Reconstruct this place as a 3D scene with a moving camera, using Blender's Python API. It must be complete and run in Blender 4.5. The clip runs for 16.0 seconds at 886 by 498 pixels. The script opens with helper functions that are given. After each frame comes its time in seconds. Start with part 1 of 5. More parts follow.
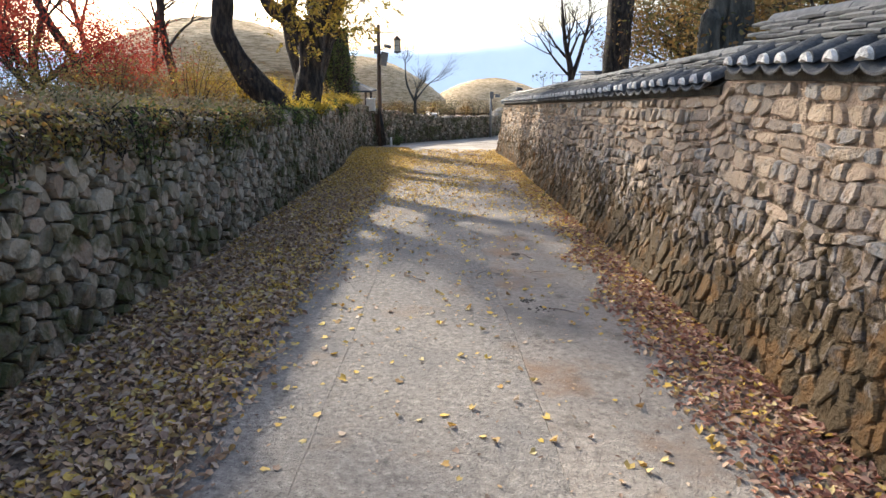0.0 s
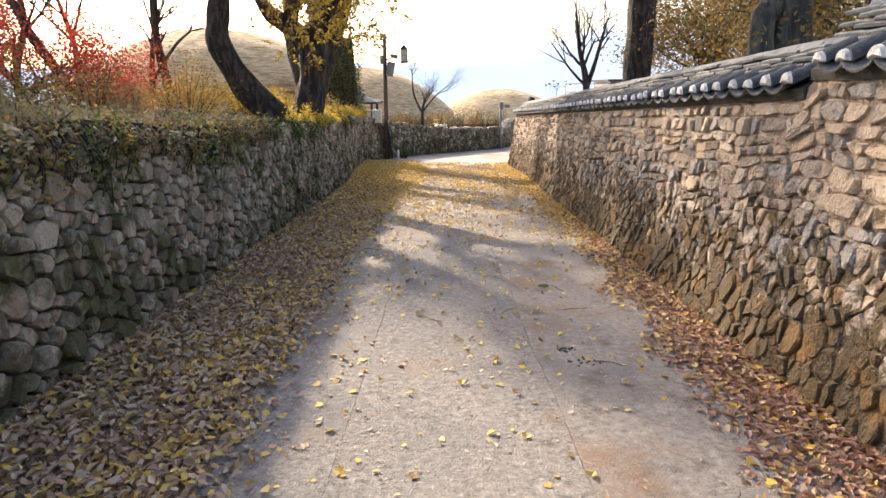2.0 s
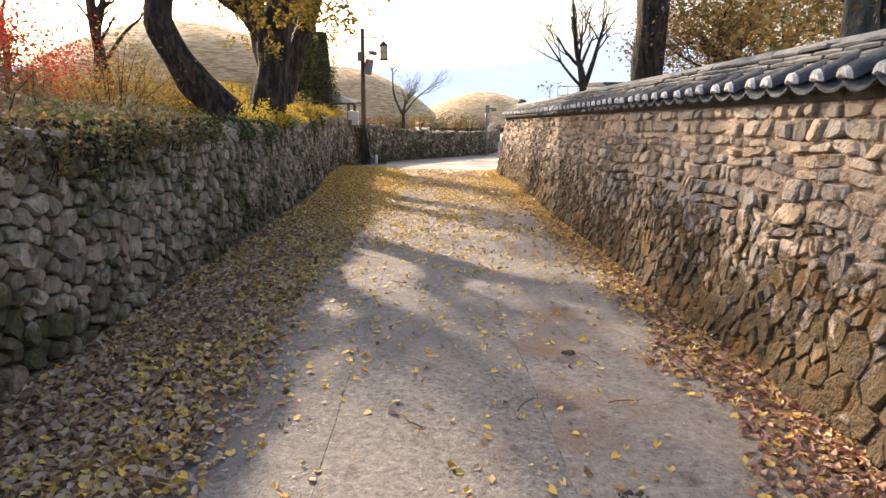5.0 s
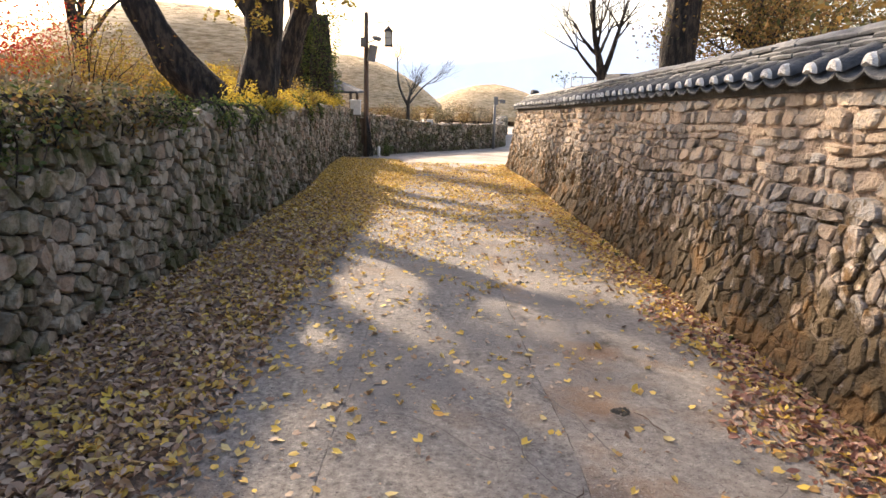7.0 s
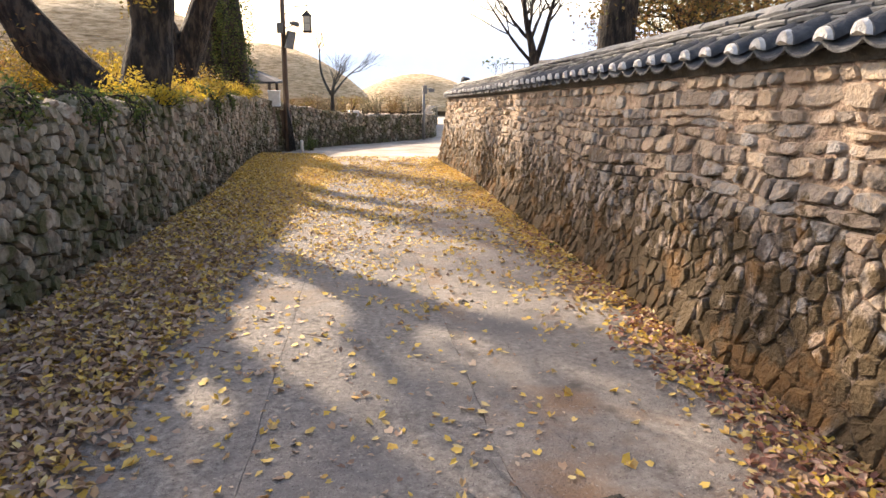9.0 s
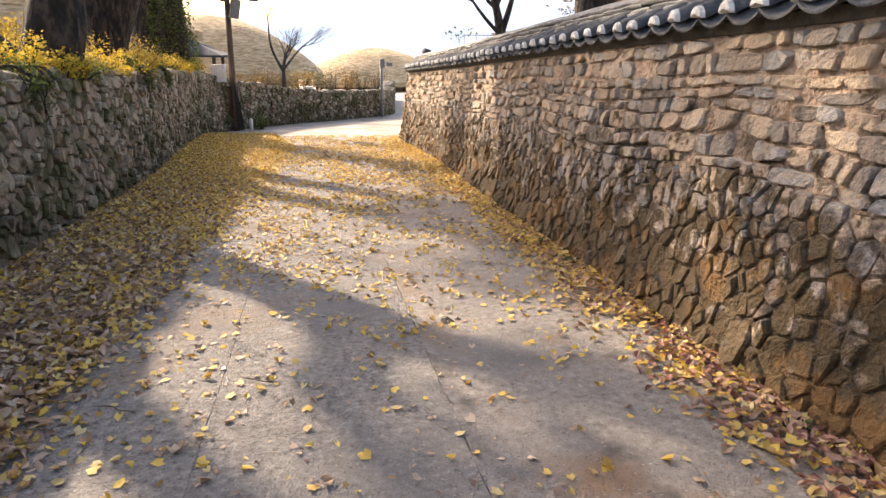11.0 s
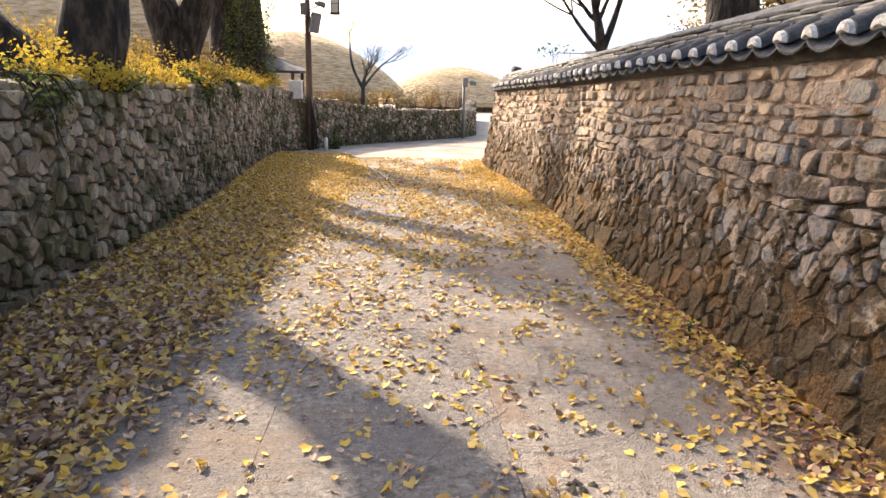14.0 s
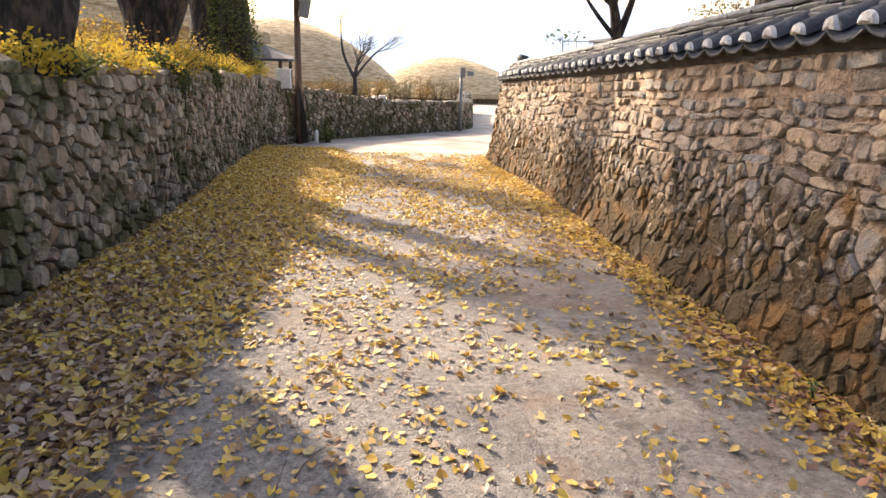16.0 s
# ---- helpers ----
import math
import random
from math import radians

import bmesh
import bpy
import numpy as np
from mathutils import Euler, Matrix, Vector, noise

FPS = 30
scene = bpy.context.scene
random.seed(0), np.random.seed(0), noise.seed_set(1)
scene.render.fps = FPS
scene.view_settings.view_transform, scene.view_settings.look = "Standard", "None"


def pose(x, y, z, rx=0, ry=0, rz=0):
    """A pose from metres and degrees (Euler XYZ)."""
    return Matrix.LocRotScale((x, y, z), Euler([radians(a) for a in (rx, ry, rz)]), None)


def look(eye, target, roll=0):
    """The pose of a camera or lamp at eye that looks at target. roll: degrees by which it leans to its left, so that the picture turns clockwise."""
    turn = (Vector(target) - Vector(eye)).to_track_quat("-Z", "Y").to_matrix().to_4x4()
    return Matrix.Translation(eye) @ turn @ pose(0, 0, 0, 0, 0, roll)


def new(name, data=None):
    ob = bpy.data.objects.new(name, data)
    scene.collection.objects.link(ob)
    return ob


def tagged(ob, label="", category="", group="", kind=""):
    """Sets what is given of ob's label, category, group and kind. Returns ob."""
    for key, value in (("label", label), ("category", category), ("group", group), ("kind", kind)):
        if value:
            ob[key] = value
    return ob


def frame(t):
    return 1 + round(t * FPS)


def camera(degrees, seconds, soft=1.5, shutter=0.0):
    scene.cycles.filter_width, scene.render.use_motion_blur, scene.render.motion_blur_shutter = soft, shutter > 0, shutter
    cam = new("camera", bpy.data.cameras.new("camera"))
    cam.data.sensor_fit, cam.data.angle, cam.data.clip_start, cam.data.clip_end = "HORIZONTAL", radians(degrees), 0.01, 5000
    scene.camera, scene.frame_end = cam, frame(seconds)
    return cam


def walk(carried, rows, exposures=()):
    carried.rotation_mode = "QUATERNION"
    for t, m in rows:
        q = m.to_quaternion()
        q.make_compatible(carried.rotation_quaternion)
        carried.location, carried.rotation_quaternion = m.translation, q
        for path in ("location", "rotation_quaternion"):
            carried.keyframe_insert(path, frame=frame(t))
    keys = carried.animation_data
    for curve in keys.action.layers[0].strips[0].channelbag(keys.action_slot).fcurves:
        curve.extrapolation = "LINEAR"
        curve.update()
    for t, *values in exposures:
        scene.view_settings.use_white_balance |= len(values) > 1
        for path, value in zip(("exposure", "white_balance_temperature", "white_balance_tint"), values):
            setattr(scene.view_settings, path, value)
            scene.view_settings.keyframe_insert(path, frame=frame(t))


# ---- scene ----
cam = camera(68.8, 16.0)
METRES, EYE, TILT, LEAN, TURN = 9.0, 1.753, 3.5, 0.0, 0.0
ROWS = [
    (0.0, 0.0, 0.0, 0.0, -0.05, -18.55, 0.15),
    (0.5, -0.0097, 0.0286, -0.003, -1.85, -17.53, 0.01),
    (1.0, -0.0129, 0.0519, -0.0064, -1.99, -18.6, -0.32),
    (1.5, -0.0127, 0.0816, -0.0086, -0.97, -16.28, 1.11),
    (2.0, -0.0106, 0.1093, -0.0127, 0.43, -17.57, 0.72),
    (2.5, -0.0147, 0.1458, -0.0174, -5.73, -15.26, 0.84),
    (3.0, -0.0114, 0.1805, -0.0214, -3.83, -15.85, 0.61),
    (3.5, -0.0051, 0.2141, -0.0272, -3.07, -13.98, -0.43),
    (4.0, -0.0099, 0.2525, -0.0358, -4.37, -16.82, -1.55),
    (4.5, -0.0145, 0.2886, -0.0374, -1.83, -17.12, 0.21),
    (7.0, -0.0222, 0.448, -0.061, -0.6, -17.82, -1.2),
    (7.5, -0.0245, 0.4797, -0.0652, -4.96, -15.99, -0.65),
    (8.0, -0.0262, 0.5058, -0.0701, -4.87, -19.02, -1.29),
    (8.5, -0.0213, 0.5343, -0.0741, -3.65, -17.38, -1.44),
    (9.0, -0.0134, 0.5645, -0.0763, -6.82, -18.51, -0.92),
    (11.5, -0.0108, 0.7097, -0.0967, -10.64, -20.46, -1.0),
    (12.0, -0.0057, 0.7389, -0.0977, -6.43, -17.56, -1.34),
    (12.5, -0.0047, 0.7647, -0.1004, -6.33, -18.02, -0.75),
    (13.0, -0.009, 0.7938, -0.1042, -7.55, -17.79, -0.51),
    (13.5, -0.0104, 0.8236, -0.1089, -5.71, -18.42, -0.44),
    (14.0, -0.0078, 0.854, -0.112, -3.75, -18.91, -1.38),
    (14.5, -0.0081, 0.89, -0.1148, -6.9, -19.72, -0.89),
    (15.0, -0.0199, 0.9138, -0.1191, -8.27, -19.81, -1.25),
    (15.5, -0.0227, 0.9457, -0.123, -5.68, -17.04, -1.99),
    (16.0, -0.0284, 0.9765, -0.1274, -4.71, -19.6, -1.74),
]
walk(cam, [(t, pose(0, 0, EYE, TILT, LEAN, TURN) @ pose(METRES * x, METRES * y, METRES * z, 90 + pitch, roll, yaw)) for t, x, y, z, yaw, pitch, roll in ROWS],
     [(0.0, 1.12, 6050, 10), (0.5, 1.34, 6050, 11), (1.0, 1.44, 6350, 13), (2.0, 1.50, 6650, 15), (3.5, 1.34, 6700, 15), (4.5, 1.36, 6800, 16), (9.0, 1.54, 6950, 17), (16.0, 1.60, 6900, 17)])

# ---- world, sun ----
SUN_AZ, SUN_EL = 34.0, 29.5          # degrees left of the lane's direction, above the horizon
world = bpy.data.worlds.new("world")
scene.world = world
world.use_nodes = True
wn = world.node_tree.nodes
sky = wn.new("ShaderNodeTexSky")
sky.sky_type, sky.sun_disc = "NISHITA", False
sky.sun_elevation, sky.sun_rotation = radians(SUN_EL), radians(-SUN_AZ)
sky.air_density, sky.dust_density, sky.ozone_density = 1.0, 3.5, 0.6
wn["Background"].inputs["Strength"].default_value = 0.15
world.node_tree.links.new(sky.outputs[0], wn["Background"].inputs[0])
sun = new("sun", bpy.data.lights.new("sun", "SUN"))
sun.data.energy, sun.data.angle, sun.data.color = 3.6, radians(1.4), (1.0, 0.87, 0.68)
sun_way = Vector((-math.sin(radians(SUN_AZ)) * math.cos(radians(SUN_EL)), math.cos(radians(SUN_AZ)) * math.cos(radians(SUN_EL)), math.sin(radians(SUN_EL))))
sun.matrix_world = look(sun_way * 60, (0, 0, 0))


# ---- materials ----
def material(name, ramp, tone=0.0, scale=6.0, detail=6.0, rough=0.85, bump=0.3, bump_scale=60.0, spread=0.35, patches=(), emit=0.0, metal=0.0, through_light=0.0, stretch=(1, 1, 1), dist=0.02):
    """ramp: colours from dark to light. tone: share of the per-piece value against the noise. patches: (colour, scale, low, high, height, fade)."""
    m = bpy.data.materials.new(name)
    m.use_nodes = True
    n, l = m.node_tree.nodes, m.node_tree.links
    b = n["Principled BSDF"]
    geo = n.new("ShaderNodeNewGeometry")
    mp = n.new("ShaderNodeMapping")
    mp.inputs["Scale"].default_value = stretch
    l.new(geo.outputs["Position"], mp.inputs[0])

    def noise_node(s, d=4.0, r=0.55):
        t = n.new("ShaderNodeTexNoise")
        t.inputs["Scale"].default_value, t.inputs["Detail"].default_value, t.inputs["Roughness"].default_value = s, d, r
        l.new(mp.outputs[0], t.inputs["Vector"])
        return t.outputs["Fac"]

    def calc(op, a, c, clamp=False):
        t = n.new("ShaderNodeMath")
        t.operation, t.use_clamp = op, clamp
        for k, v in enumerate((a, c)):
            if isinstance(v, (int, float)):
                t.inputs[k].default_value = v
            else:
                l.new(v, t.inputs[k])
        return t.outputs[0]

    fine = noise_node(scale, detail, 0.65)
    value = calc("ADD", calc("MULTIPLY", calc("SUBTRACT", fine, 0.5), 1.0 + spread * 2), 0.5)
    if tone:
        at = n.new("ShaderNodeAttribute")
        at.attribute_name = "tone"
        value = calc("ADD", calc("MULTIPLY", at.outputs["Fac"], tone), calc("MULTIPLY", value, 1 - tone))
    rp = n.new("ShaderNodeValToRGB")
    while len(rp.color_ramp.elements) < len(ramp):
        rp.color_ramp.elements.new(0.5)
    lo, hi = (0.05, 0.95) if tone > 0.5 else (0.25, 0.75)
    for k, (e, c) in enumerate(zip(rp.color_ramp.elements, ramp)):
        e.position, e.color = lo + (hi - lo) * k / (len(ramp) - 1), (*c, 1)
    l.new(value, rp.inputs[0])
    col = rp.outputs[0]
    sep = None
    for pc, ps, low, high, height, fade in patches:
        f = noise_node(ps, 5.0, 0.6)
        if height is not None:
            if sep is None:
                sx = n.new("ShaderNodeSeparateXYZ")
                l.new(geo.outputs["Position"], sx.inputs[0])
                sep = calc("ADD", sx.outputs[2], calc("MULTIPLY", sx.outputs[1], 0.0365))
            f = calc("ADD", f, calc("MULTIPLY", calc("SUBTRACT", height, sep), fade))
        mr = n.new("ShaderNodeMapRange")
        mr.inputs[1].default_value, mr.inputs[2].default_value = low, high
        l.new(f, mr.inputs[0])
        mx = n.new("ShaderNodeMix")
        mx.data_type = "RGBA"
        l.new(mr.outputs[0], mx.inputs[0])
        l.new(col, mx.inputs[6])
        mx.inputs[7].default_value = (*pc, 1)
        col = mx.outputs[2]
    l.new(col, b.inputs["Base Color"])
    b.inputs["Roughness"].default_value, b.inputs["Metallic"].default_value = rough, metal
    if bump:
        bp = n.new("ShaderNodeBump")
        bp.inputs["Strength"].default_value, bp.inputs["Distance"].default_value = bump, dist
        l.new(calc("ADD", noise_node(bump_scale, 5.0), calc("MULTIPLY", fine, 0.8)), bp.inputs["Height"])
        l.new(bp.outputs[0], b.inputs["Normal"])
    if emit:
        l.new(col, b.inputs["Emission Color"])
        b.inputs["Emission Strength"].default_value = emit
    if through_light:
        tr, ms = n.new("ShaderNodeBsdfTranslucent"), n.new("ShaderNodeMixShader")
        l.new(col, tr.inputs[0])
        ms.inputs[0].default_value = through_light
        l.new(b.outputs[0], ms.inputs[1])
        l.new(tr.outputs[0], ms.inputs[2])
        l.new(ms.outputs[0], n["Material Output"].inputs[0])
    return m


MOSS = (0.098, 0.064, 0.026)
m_stone_r = material("stone_tan", [(0.15, 0.13, 0.11), (0.27, 0.22, 0.175), (0.40, 0.30, 0.21), (0.29, 0.275, 0.255), (0.50, 0.38, 0.26), (0.40, 0.29, 0.20), (0.54, 0.49, 0.43)], tone=0.72, scale=16, bump=1.0, bump_scale=34, dist=0.03,
                     patches=[((0.095, 0.074, 0.055), 5.5, 0.50, 0.62, 0.92, 0.17), (MOSS, 7.0, 0.49, 0.56, 0.80, 0.22), ((0.19, 0.100, 0.030), 3.4, 0.56, 0.66, 0.80, 0.10)])
m_mortar = material("mud_mortar", [(0.29, 0.20, 0.14), (0.42, 0.30, 0.21), (0.50, 0.37, 0.265)], scale=7, bump=1.0, bump_scale=26, dist=0.06,
                    patches=[((0.085, 0.062, 0.040), 2.6, 0.44, 0.58, 0.98, 0.30), (MOSS, 5.0, 0.47, 0.57, 0.72, 0.20), ((0.165, 0.09, 0.031), 3.4, 0.55, 0.65, 0.85, 0.10)])
m_stone_l = material("stone_grey", [(0.11, 0.10, 0.075), (0.24, 0.205, 0.145), (0.37, 0.31, 0.22), (0.43, 0.37, 0.28), (0.31, 0.22, 0.15), (0.20, 0.185, 0.14), (0.54, 0.47, 0.36)], tone=0.75, scale=13, bump=0.9, bump_scale=30, dist=0.03,
                     patches=[((0.080, 0.080, 0.027), 2.6, 0.45, 0.58, 0.6, 0.06), ((0.10, 0.075, 0.045), 5.5, 0.52, 0.64, 0.6, 0.10)])
m_soil = material("dark_soil", [(0.035, 0.03, 0.022), (0.07, 0.058, 0.04)], scale=14, bump=0.7, bump_scale=40)
m_concrete = material("old_concrete", [(0.15, 0.137, 0.122), (0.25, 0.227, 0.20), (0.31, 0.28, 0.247), (0.43, 0.39, 0.345)], scale=26, detail=8, rough=0.92, bump=1.0, bump_scale=90, spread=0.25, dist=0.02,
                      patches=[((0.20, 0.19, 0.18), 0.9, 0.50, 0.72, None, 0), ((0.32, 0.235, 0.165), 1.3, 0.58, 0.78, None, 0), ((0.14, 0.125, 0.11), 5.0, 0.64, 0.74, None, 0), ((0.09, 0.08, 0.07), 75.0, 0.60, 0.68, None, 0), ((0.43, 0.39, 0.345), 60.0, 0.61, 0.69, None, 0)])
m_concrete_r = material("old_concrete_slab", [(0.18, 0.157, 0.133), (0.28, 0.247, 0.213), (0.335, 0.297, 0.255), (0.43, 0.385, 0.333)], scale=22, detail=8, rough=0.92, bump=1.0, bump_scale=90, spread=0.2, dist=0.016,
                        patches=[((0.20, 0.185, 0.17), 1.1, 0.50, 0.68, None, 0), ((0.27, 0.175, 0.11), 1.4, 0.52, 0.70, None, 0), ((0.13, 0.11, 0.09), 3.2, 0.58, 0.72, None, 0), ((0.09, 0.08, 0.07), 75.0, 0.60, 0.68, None, 0), ((0.43, 0.39, 0.345), 60.0, 0.61, 0.69, None, 0)])
m_ground = material("sandy_ground", [(0.24, 0.20, 0.15), (0.36, 0.31, 0.25), (0.45, 0.40, 0.33)], scale=1.2, detail=9, bump=0.4, bump_scale=70)
m_crack = material("crack_dirt", [(0.13, 0.115, 0.10), (0.19, 0.165, 0.145)], scale=30, bump=0)
m_litter = material("leaf_litter", [(0.09, 0.063, 0.044), (0.20, 0.14, 0.10), (0.32, 0.225, 0.15)], scale=28, bump=1.0, bump_scale=40, dist=0.03)
m_brown = material("leaf_brown", [(0.15, 0.085, 0.055), (0.34, 0.215, 0.14), (0.47, 0.335, 0.23), (0.57, 0.44, 0.32), (0.40, 0.235, 0.12), (0.56, 0.41, 0.14)], tone=0.9, scale=60, bump=0.1, rough=0.55, through_light=0.15)
m_red = material("leaf_russet", [(0.16, 0.065, 0.045), (0.33, 0.14, 0.085), (0.43, 0.22, 0.14), (0.48, 0.33, 0.23), (0.50, 0.32, 0.11)], tone=0.9, scale=60, bump=0.1, rough=0.55, through_light=0.15)
m_yellow = material("leaf_ginkgo", [(0.26, 0.15, 0.06), (0.58, 0.36, 0.06), (0.78, 0.53, 0.08), (0.72, 0.50, 0.12), (0.56, 0.40, 0.12), (0.74, 0.60, 0.27), (0.56, 0.29, 0.05), (0.80, 0.60, 0.12)], tone=0.9, scale=60, bump=0.1, rough=0.6, through_light=0.2)
m_bush = material("foliage_autumn", [(0.09, 0.09, 0.03), (0.19, 0.17, 0.05), (0.31, 0.24, 0.06), (0.30, 0.15, 0.05), (0.22, 0.15, 0.075), (0.46, 0.37, 0.08)], tone=0.9, scale=40, bump=0, rough=0.85, through_light=0.35)
m_gold = material("foliage_gold", [(0.22, 0.16, 0.02), (0.50, 0.34, 0.03), (0.62, 0.44, 0.04), (0.48, 0.40, 0.08), (0.42, 0.22, 0.03)], tone=0.9, scale=40, bump=0, rough=0.85, through_light=0.4)
m_locust = material("foliage_ochre", [(0.09, 0.075, 0.02), (0.28, 0.21, 0.035), (0.48, 0.33, 0.04), (0.40, 0.29, 0.06), (0.24, 0.12, 0.03), (0.56, 0.42, 0.06)], tone=0.9, scale=40, bump=0, rough=0.8, through_light=0.35)
m_olive = material("foliage_bronze", [(0.07, 0.075, 0.025), (0.15, 0.13, 0.04), (0.24, 0.15, 0.05), (0.30, 0.18, 0.05), (0.17, 0.09, 0.04)], tone=0.9, scale=40, bump=0, rough=0.85, through_light=0.3)
m_maple = material("foliage_red", [(0.20, 0.02, 0.015), (0.42, 0.05, 0.03), (0.55, 0.09, 0.05), (0.40, 0.10, 0.05)], tone=0.9, scale=40, bump=0, rough=0.85, through_light=0.35)
m_ivy = material("foliage_ivy", [(0.035, 0.055, 0.015), (0.07, 0.11, 0.025), (0.13, 0.16, 0.04), (0.20, 0.19, 0.05)], tone=0.9, scale=40, bump=0, rough=0.8, through_light=0.25)
m_hedge = material("foliage_hedge", [(0.08, 0.08, 0.035), (0.18, 0.17, 0.075), (0.28, 0.22, 0.12), (0.20, 0.13, 0.08), (0.40, 0.36, 0.25)], tone=0.9, scale=40, bump=0, rough=0.8, through_light=0.2)
m_bark = material("bark", [(0.010, 0.008, 0.006), (0.035, 0.025, 0.018), (0.085, 0.062, 0.044)], scale=13, bump=1.0, bump_scale=16, stretch=(1, 1, 0.3), dist=0.12, spread=0.8)
m_bark_g = material("bark_grey", [(0.03, 0.028, 0.022), (0.065, 0.06, 0.048), (0.11, 0.10, 0.08)], scale=9, bump=1.0, bump_scale=16, stretch=(1, 1, 0.3), dist=0.06, spread=0.6)
m_tile = material("roof_tile", [(0.03, 0.032, 0.036), (0.06, 0.063, 0.068), (0.11, 0.11, 0.11)], tone=0.2, scale=9, bump=0.5, bump_scale=60, rough=0.8, patches=[((0.17, 0.165, 0.15), 7.0, 0.60, 0.74, None, 0)])
m_ridge = material("ridge_tile", [(0.10, 0.10, 0.10), (0.17, 0.17, 0.165), (0.27, 0.26, 0.24)], tone=0.35, scale=7, bump=0.35, bump_scale=60, rough=0.75, patches=[((0.09, 0.09, 0.085), 4.0, 0.56, 0.70, None, 0)])
m_plug = material("lime_plug", [(0.42, 0.40, 0.37), (0.66, 0.64, 0.60), (0.80, 0.77, 0.73)], scale=14, bump=0.8, bump_scale=50, dist=0.03)
m_wood = material("weathered_wood", [(0.07, 0.045, 0.03), (0.13, 0.085, 0.06), (0.20, 0.14, 0.10)], scale=12, bump=0.5, bump_scale=40, stretch=(1, 1, 0.15))
m_iron = material("dark_iron", [(0.02, 0.02, 0.02), (0.05, 0.05, 0.05)], scale=20, bump=0.1, rough=0.5, metal=0.6)
m_grey = material("grey_enamel", [(0.13, 0.13, 0.13), (0.20, 0.20, 0.20)], scale=10, bump=0.05, rough=0.45)
m_white = material("white_enamel", [(0.62, 0.62, 0.60), (0.78, 0.78, 0.76)], scale=10, bump=0.05, rough=0.5)
m_pane = material("lantern_pane", [(0.55, 0.55, 0.50), (0.66, 0.65, 0.60)], scale=10, bump=0, rough=0.2)
m_thatch = material("thatch", [(0.42, 0.28, 0.13), (0.64, 0.46, 0.25), (0.78, 0.60, 0.36)], scale=5, bump=1.0, bump_scale=12, stretch=(0.5, 0.5, 3.5), dist=0.12, spread=0.7)
m_clay = material("clay_wall", [(0.22, 0.15, 0.09), (0.34, 0.25, 0.16)], scale=3, bump=0.4, bump_scale=30)
m_slate = material("shed_roof", [(0.035, 0.037, 0.042), (0.07, 0.072, 0.08)], scale=6, bump=0.3, bump_scale=30, rough=0.9)
# Distance haze is painted into this pale blue and its weak glow.
m_hill = material("haze_painted_hill", [(0.50, 0.585, 0.70), (0.54, 0.625, 0.73)], scale=0.004, bump=0, rough=1.0, emit=0.36)


# ---- mesh helpers ----
def make_mesh(name, verts, faces, mats, tones=None, smooth=True, index=None):
    me = bpy.data.meshes.new(name)
    me.from_pydata([tuple(v) for v in verts], [], faces)
    for m in (mats if isinstance(mats, (list, tuple)) else [mats]):
        me.materials.append(m)
    me.polygons.foreach_set("use_smooth", [smooth] * len(faces))
    if index is not None:
        me.polygons.foreach_set("material_index", index)
    if tones is not None:
        me.attributes.new("tone", "FLOAT", "FACE").data.foreach_set("value", np.asarray(tones, dtype=np.float32))
    me.update()
    return me


class Geo:
    """Collects vertices and faces of one mesh."""

    def __init__(self):
        self.v, self.f, self.t = [], [], []

    def add(self, verts, faces, tone=0.5):
        k = len(self.v)
        self.v += [tuple(v) for v in verts]
        self.f += [tuple(i + k for i in f) for f in faces]
        self.t += [tone] * len(faces)
        return self

    def box(self, a, b, tone=0.5, m=None):
        (x0, y0, z0), (x1, y1, z1) = a, b
        vs = [Vector(p) for p in ((x0, y0, z0), (x1, y0, z0), (x1, y1, z0), (x0, y1, z0), (x0, y0, z1), (x1, y0, z1), (x1, y1, z1), (x0, y1, z1))]
        if m is not None:
            vs = [m @ p for p in vs]
        return self.add(vs, [(0, 3, 2, 1), (4, 5, 6, 7), (0, 1, 5, 4), (1, 2, 6, 5), (2, 3, 7, 6), (3, 0, 4, 7)], tone)

    def tube(self, pts, radii, sides=8, rough=0.0, tone=0.5):
        pts = [Vector(p) for p in pts]
        vs, fs = [], []
        side = None
        for i, p in enumerate(pts):
            d = (pts[min(i + 1, len(pts) - 1)] - pts[max(i - 1, 0)]).normalized()
            if side is None:
                side = d.cross(Vector((0.3, 1, 0.2))).normalized()
            side = (side - d * side.dot(d)).normalized()
            up = d.cross(side)
            for k in range(sides):
                a = 2 * math.pi * k / sides
                q = side * math.cos(a) + up * math.sin(a)
                ridge = 0.35 * rough * noise.noise(Vector((q.x * 4.5, q.y * 4.5, p.z * 1.1))) if sides >= 12 else 0.0
                r = radii[i] * (1 + ridge + rough * noise.noise((p + q * radii[i]) * 2.3) + rough * 0.6 * noise.noise(q * 3 + p * 0.5))
                vs.append(p + q * r)
        for i in range(len(pts) - 1):
            for k in range(sides):
                a, b = i * sides + k, i * sides + (k + 1) % sides
                fs.append((a, b, b + sides, a + sides))
        fs.append(tuple(range(sides - 1, -1, -1)))
        n = (len(pts) - 1) * sides
        fs.append(tuple(range(n, n + sides)))
        return self.add(vs, fs, tone)

    def mesh(self, name, mats, smooth=True):
        return make_mesh(name, self.v, self.f, mats, self.t, smooth)


def part(name, data, parent, m=None, kind=""):
    ob = new(name, data)
    ob.parent = parent
    if m is not None:
        ob.matrix_basis = m
    return tagged(ob, kind=kind)


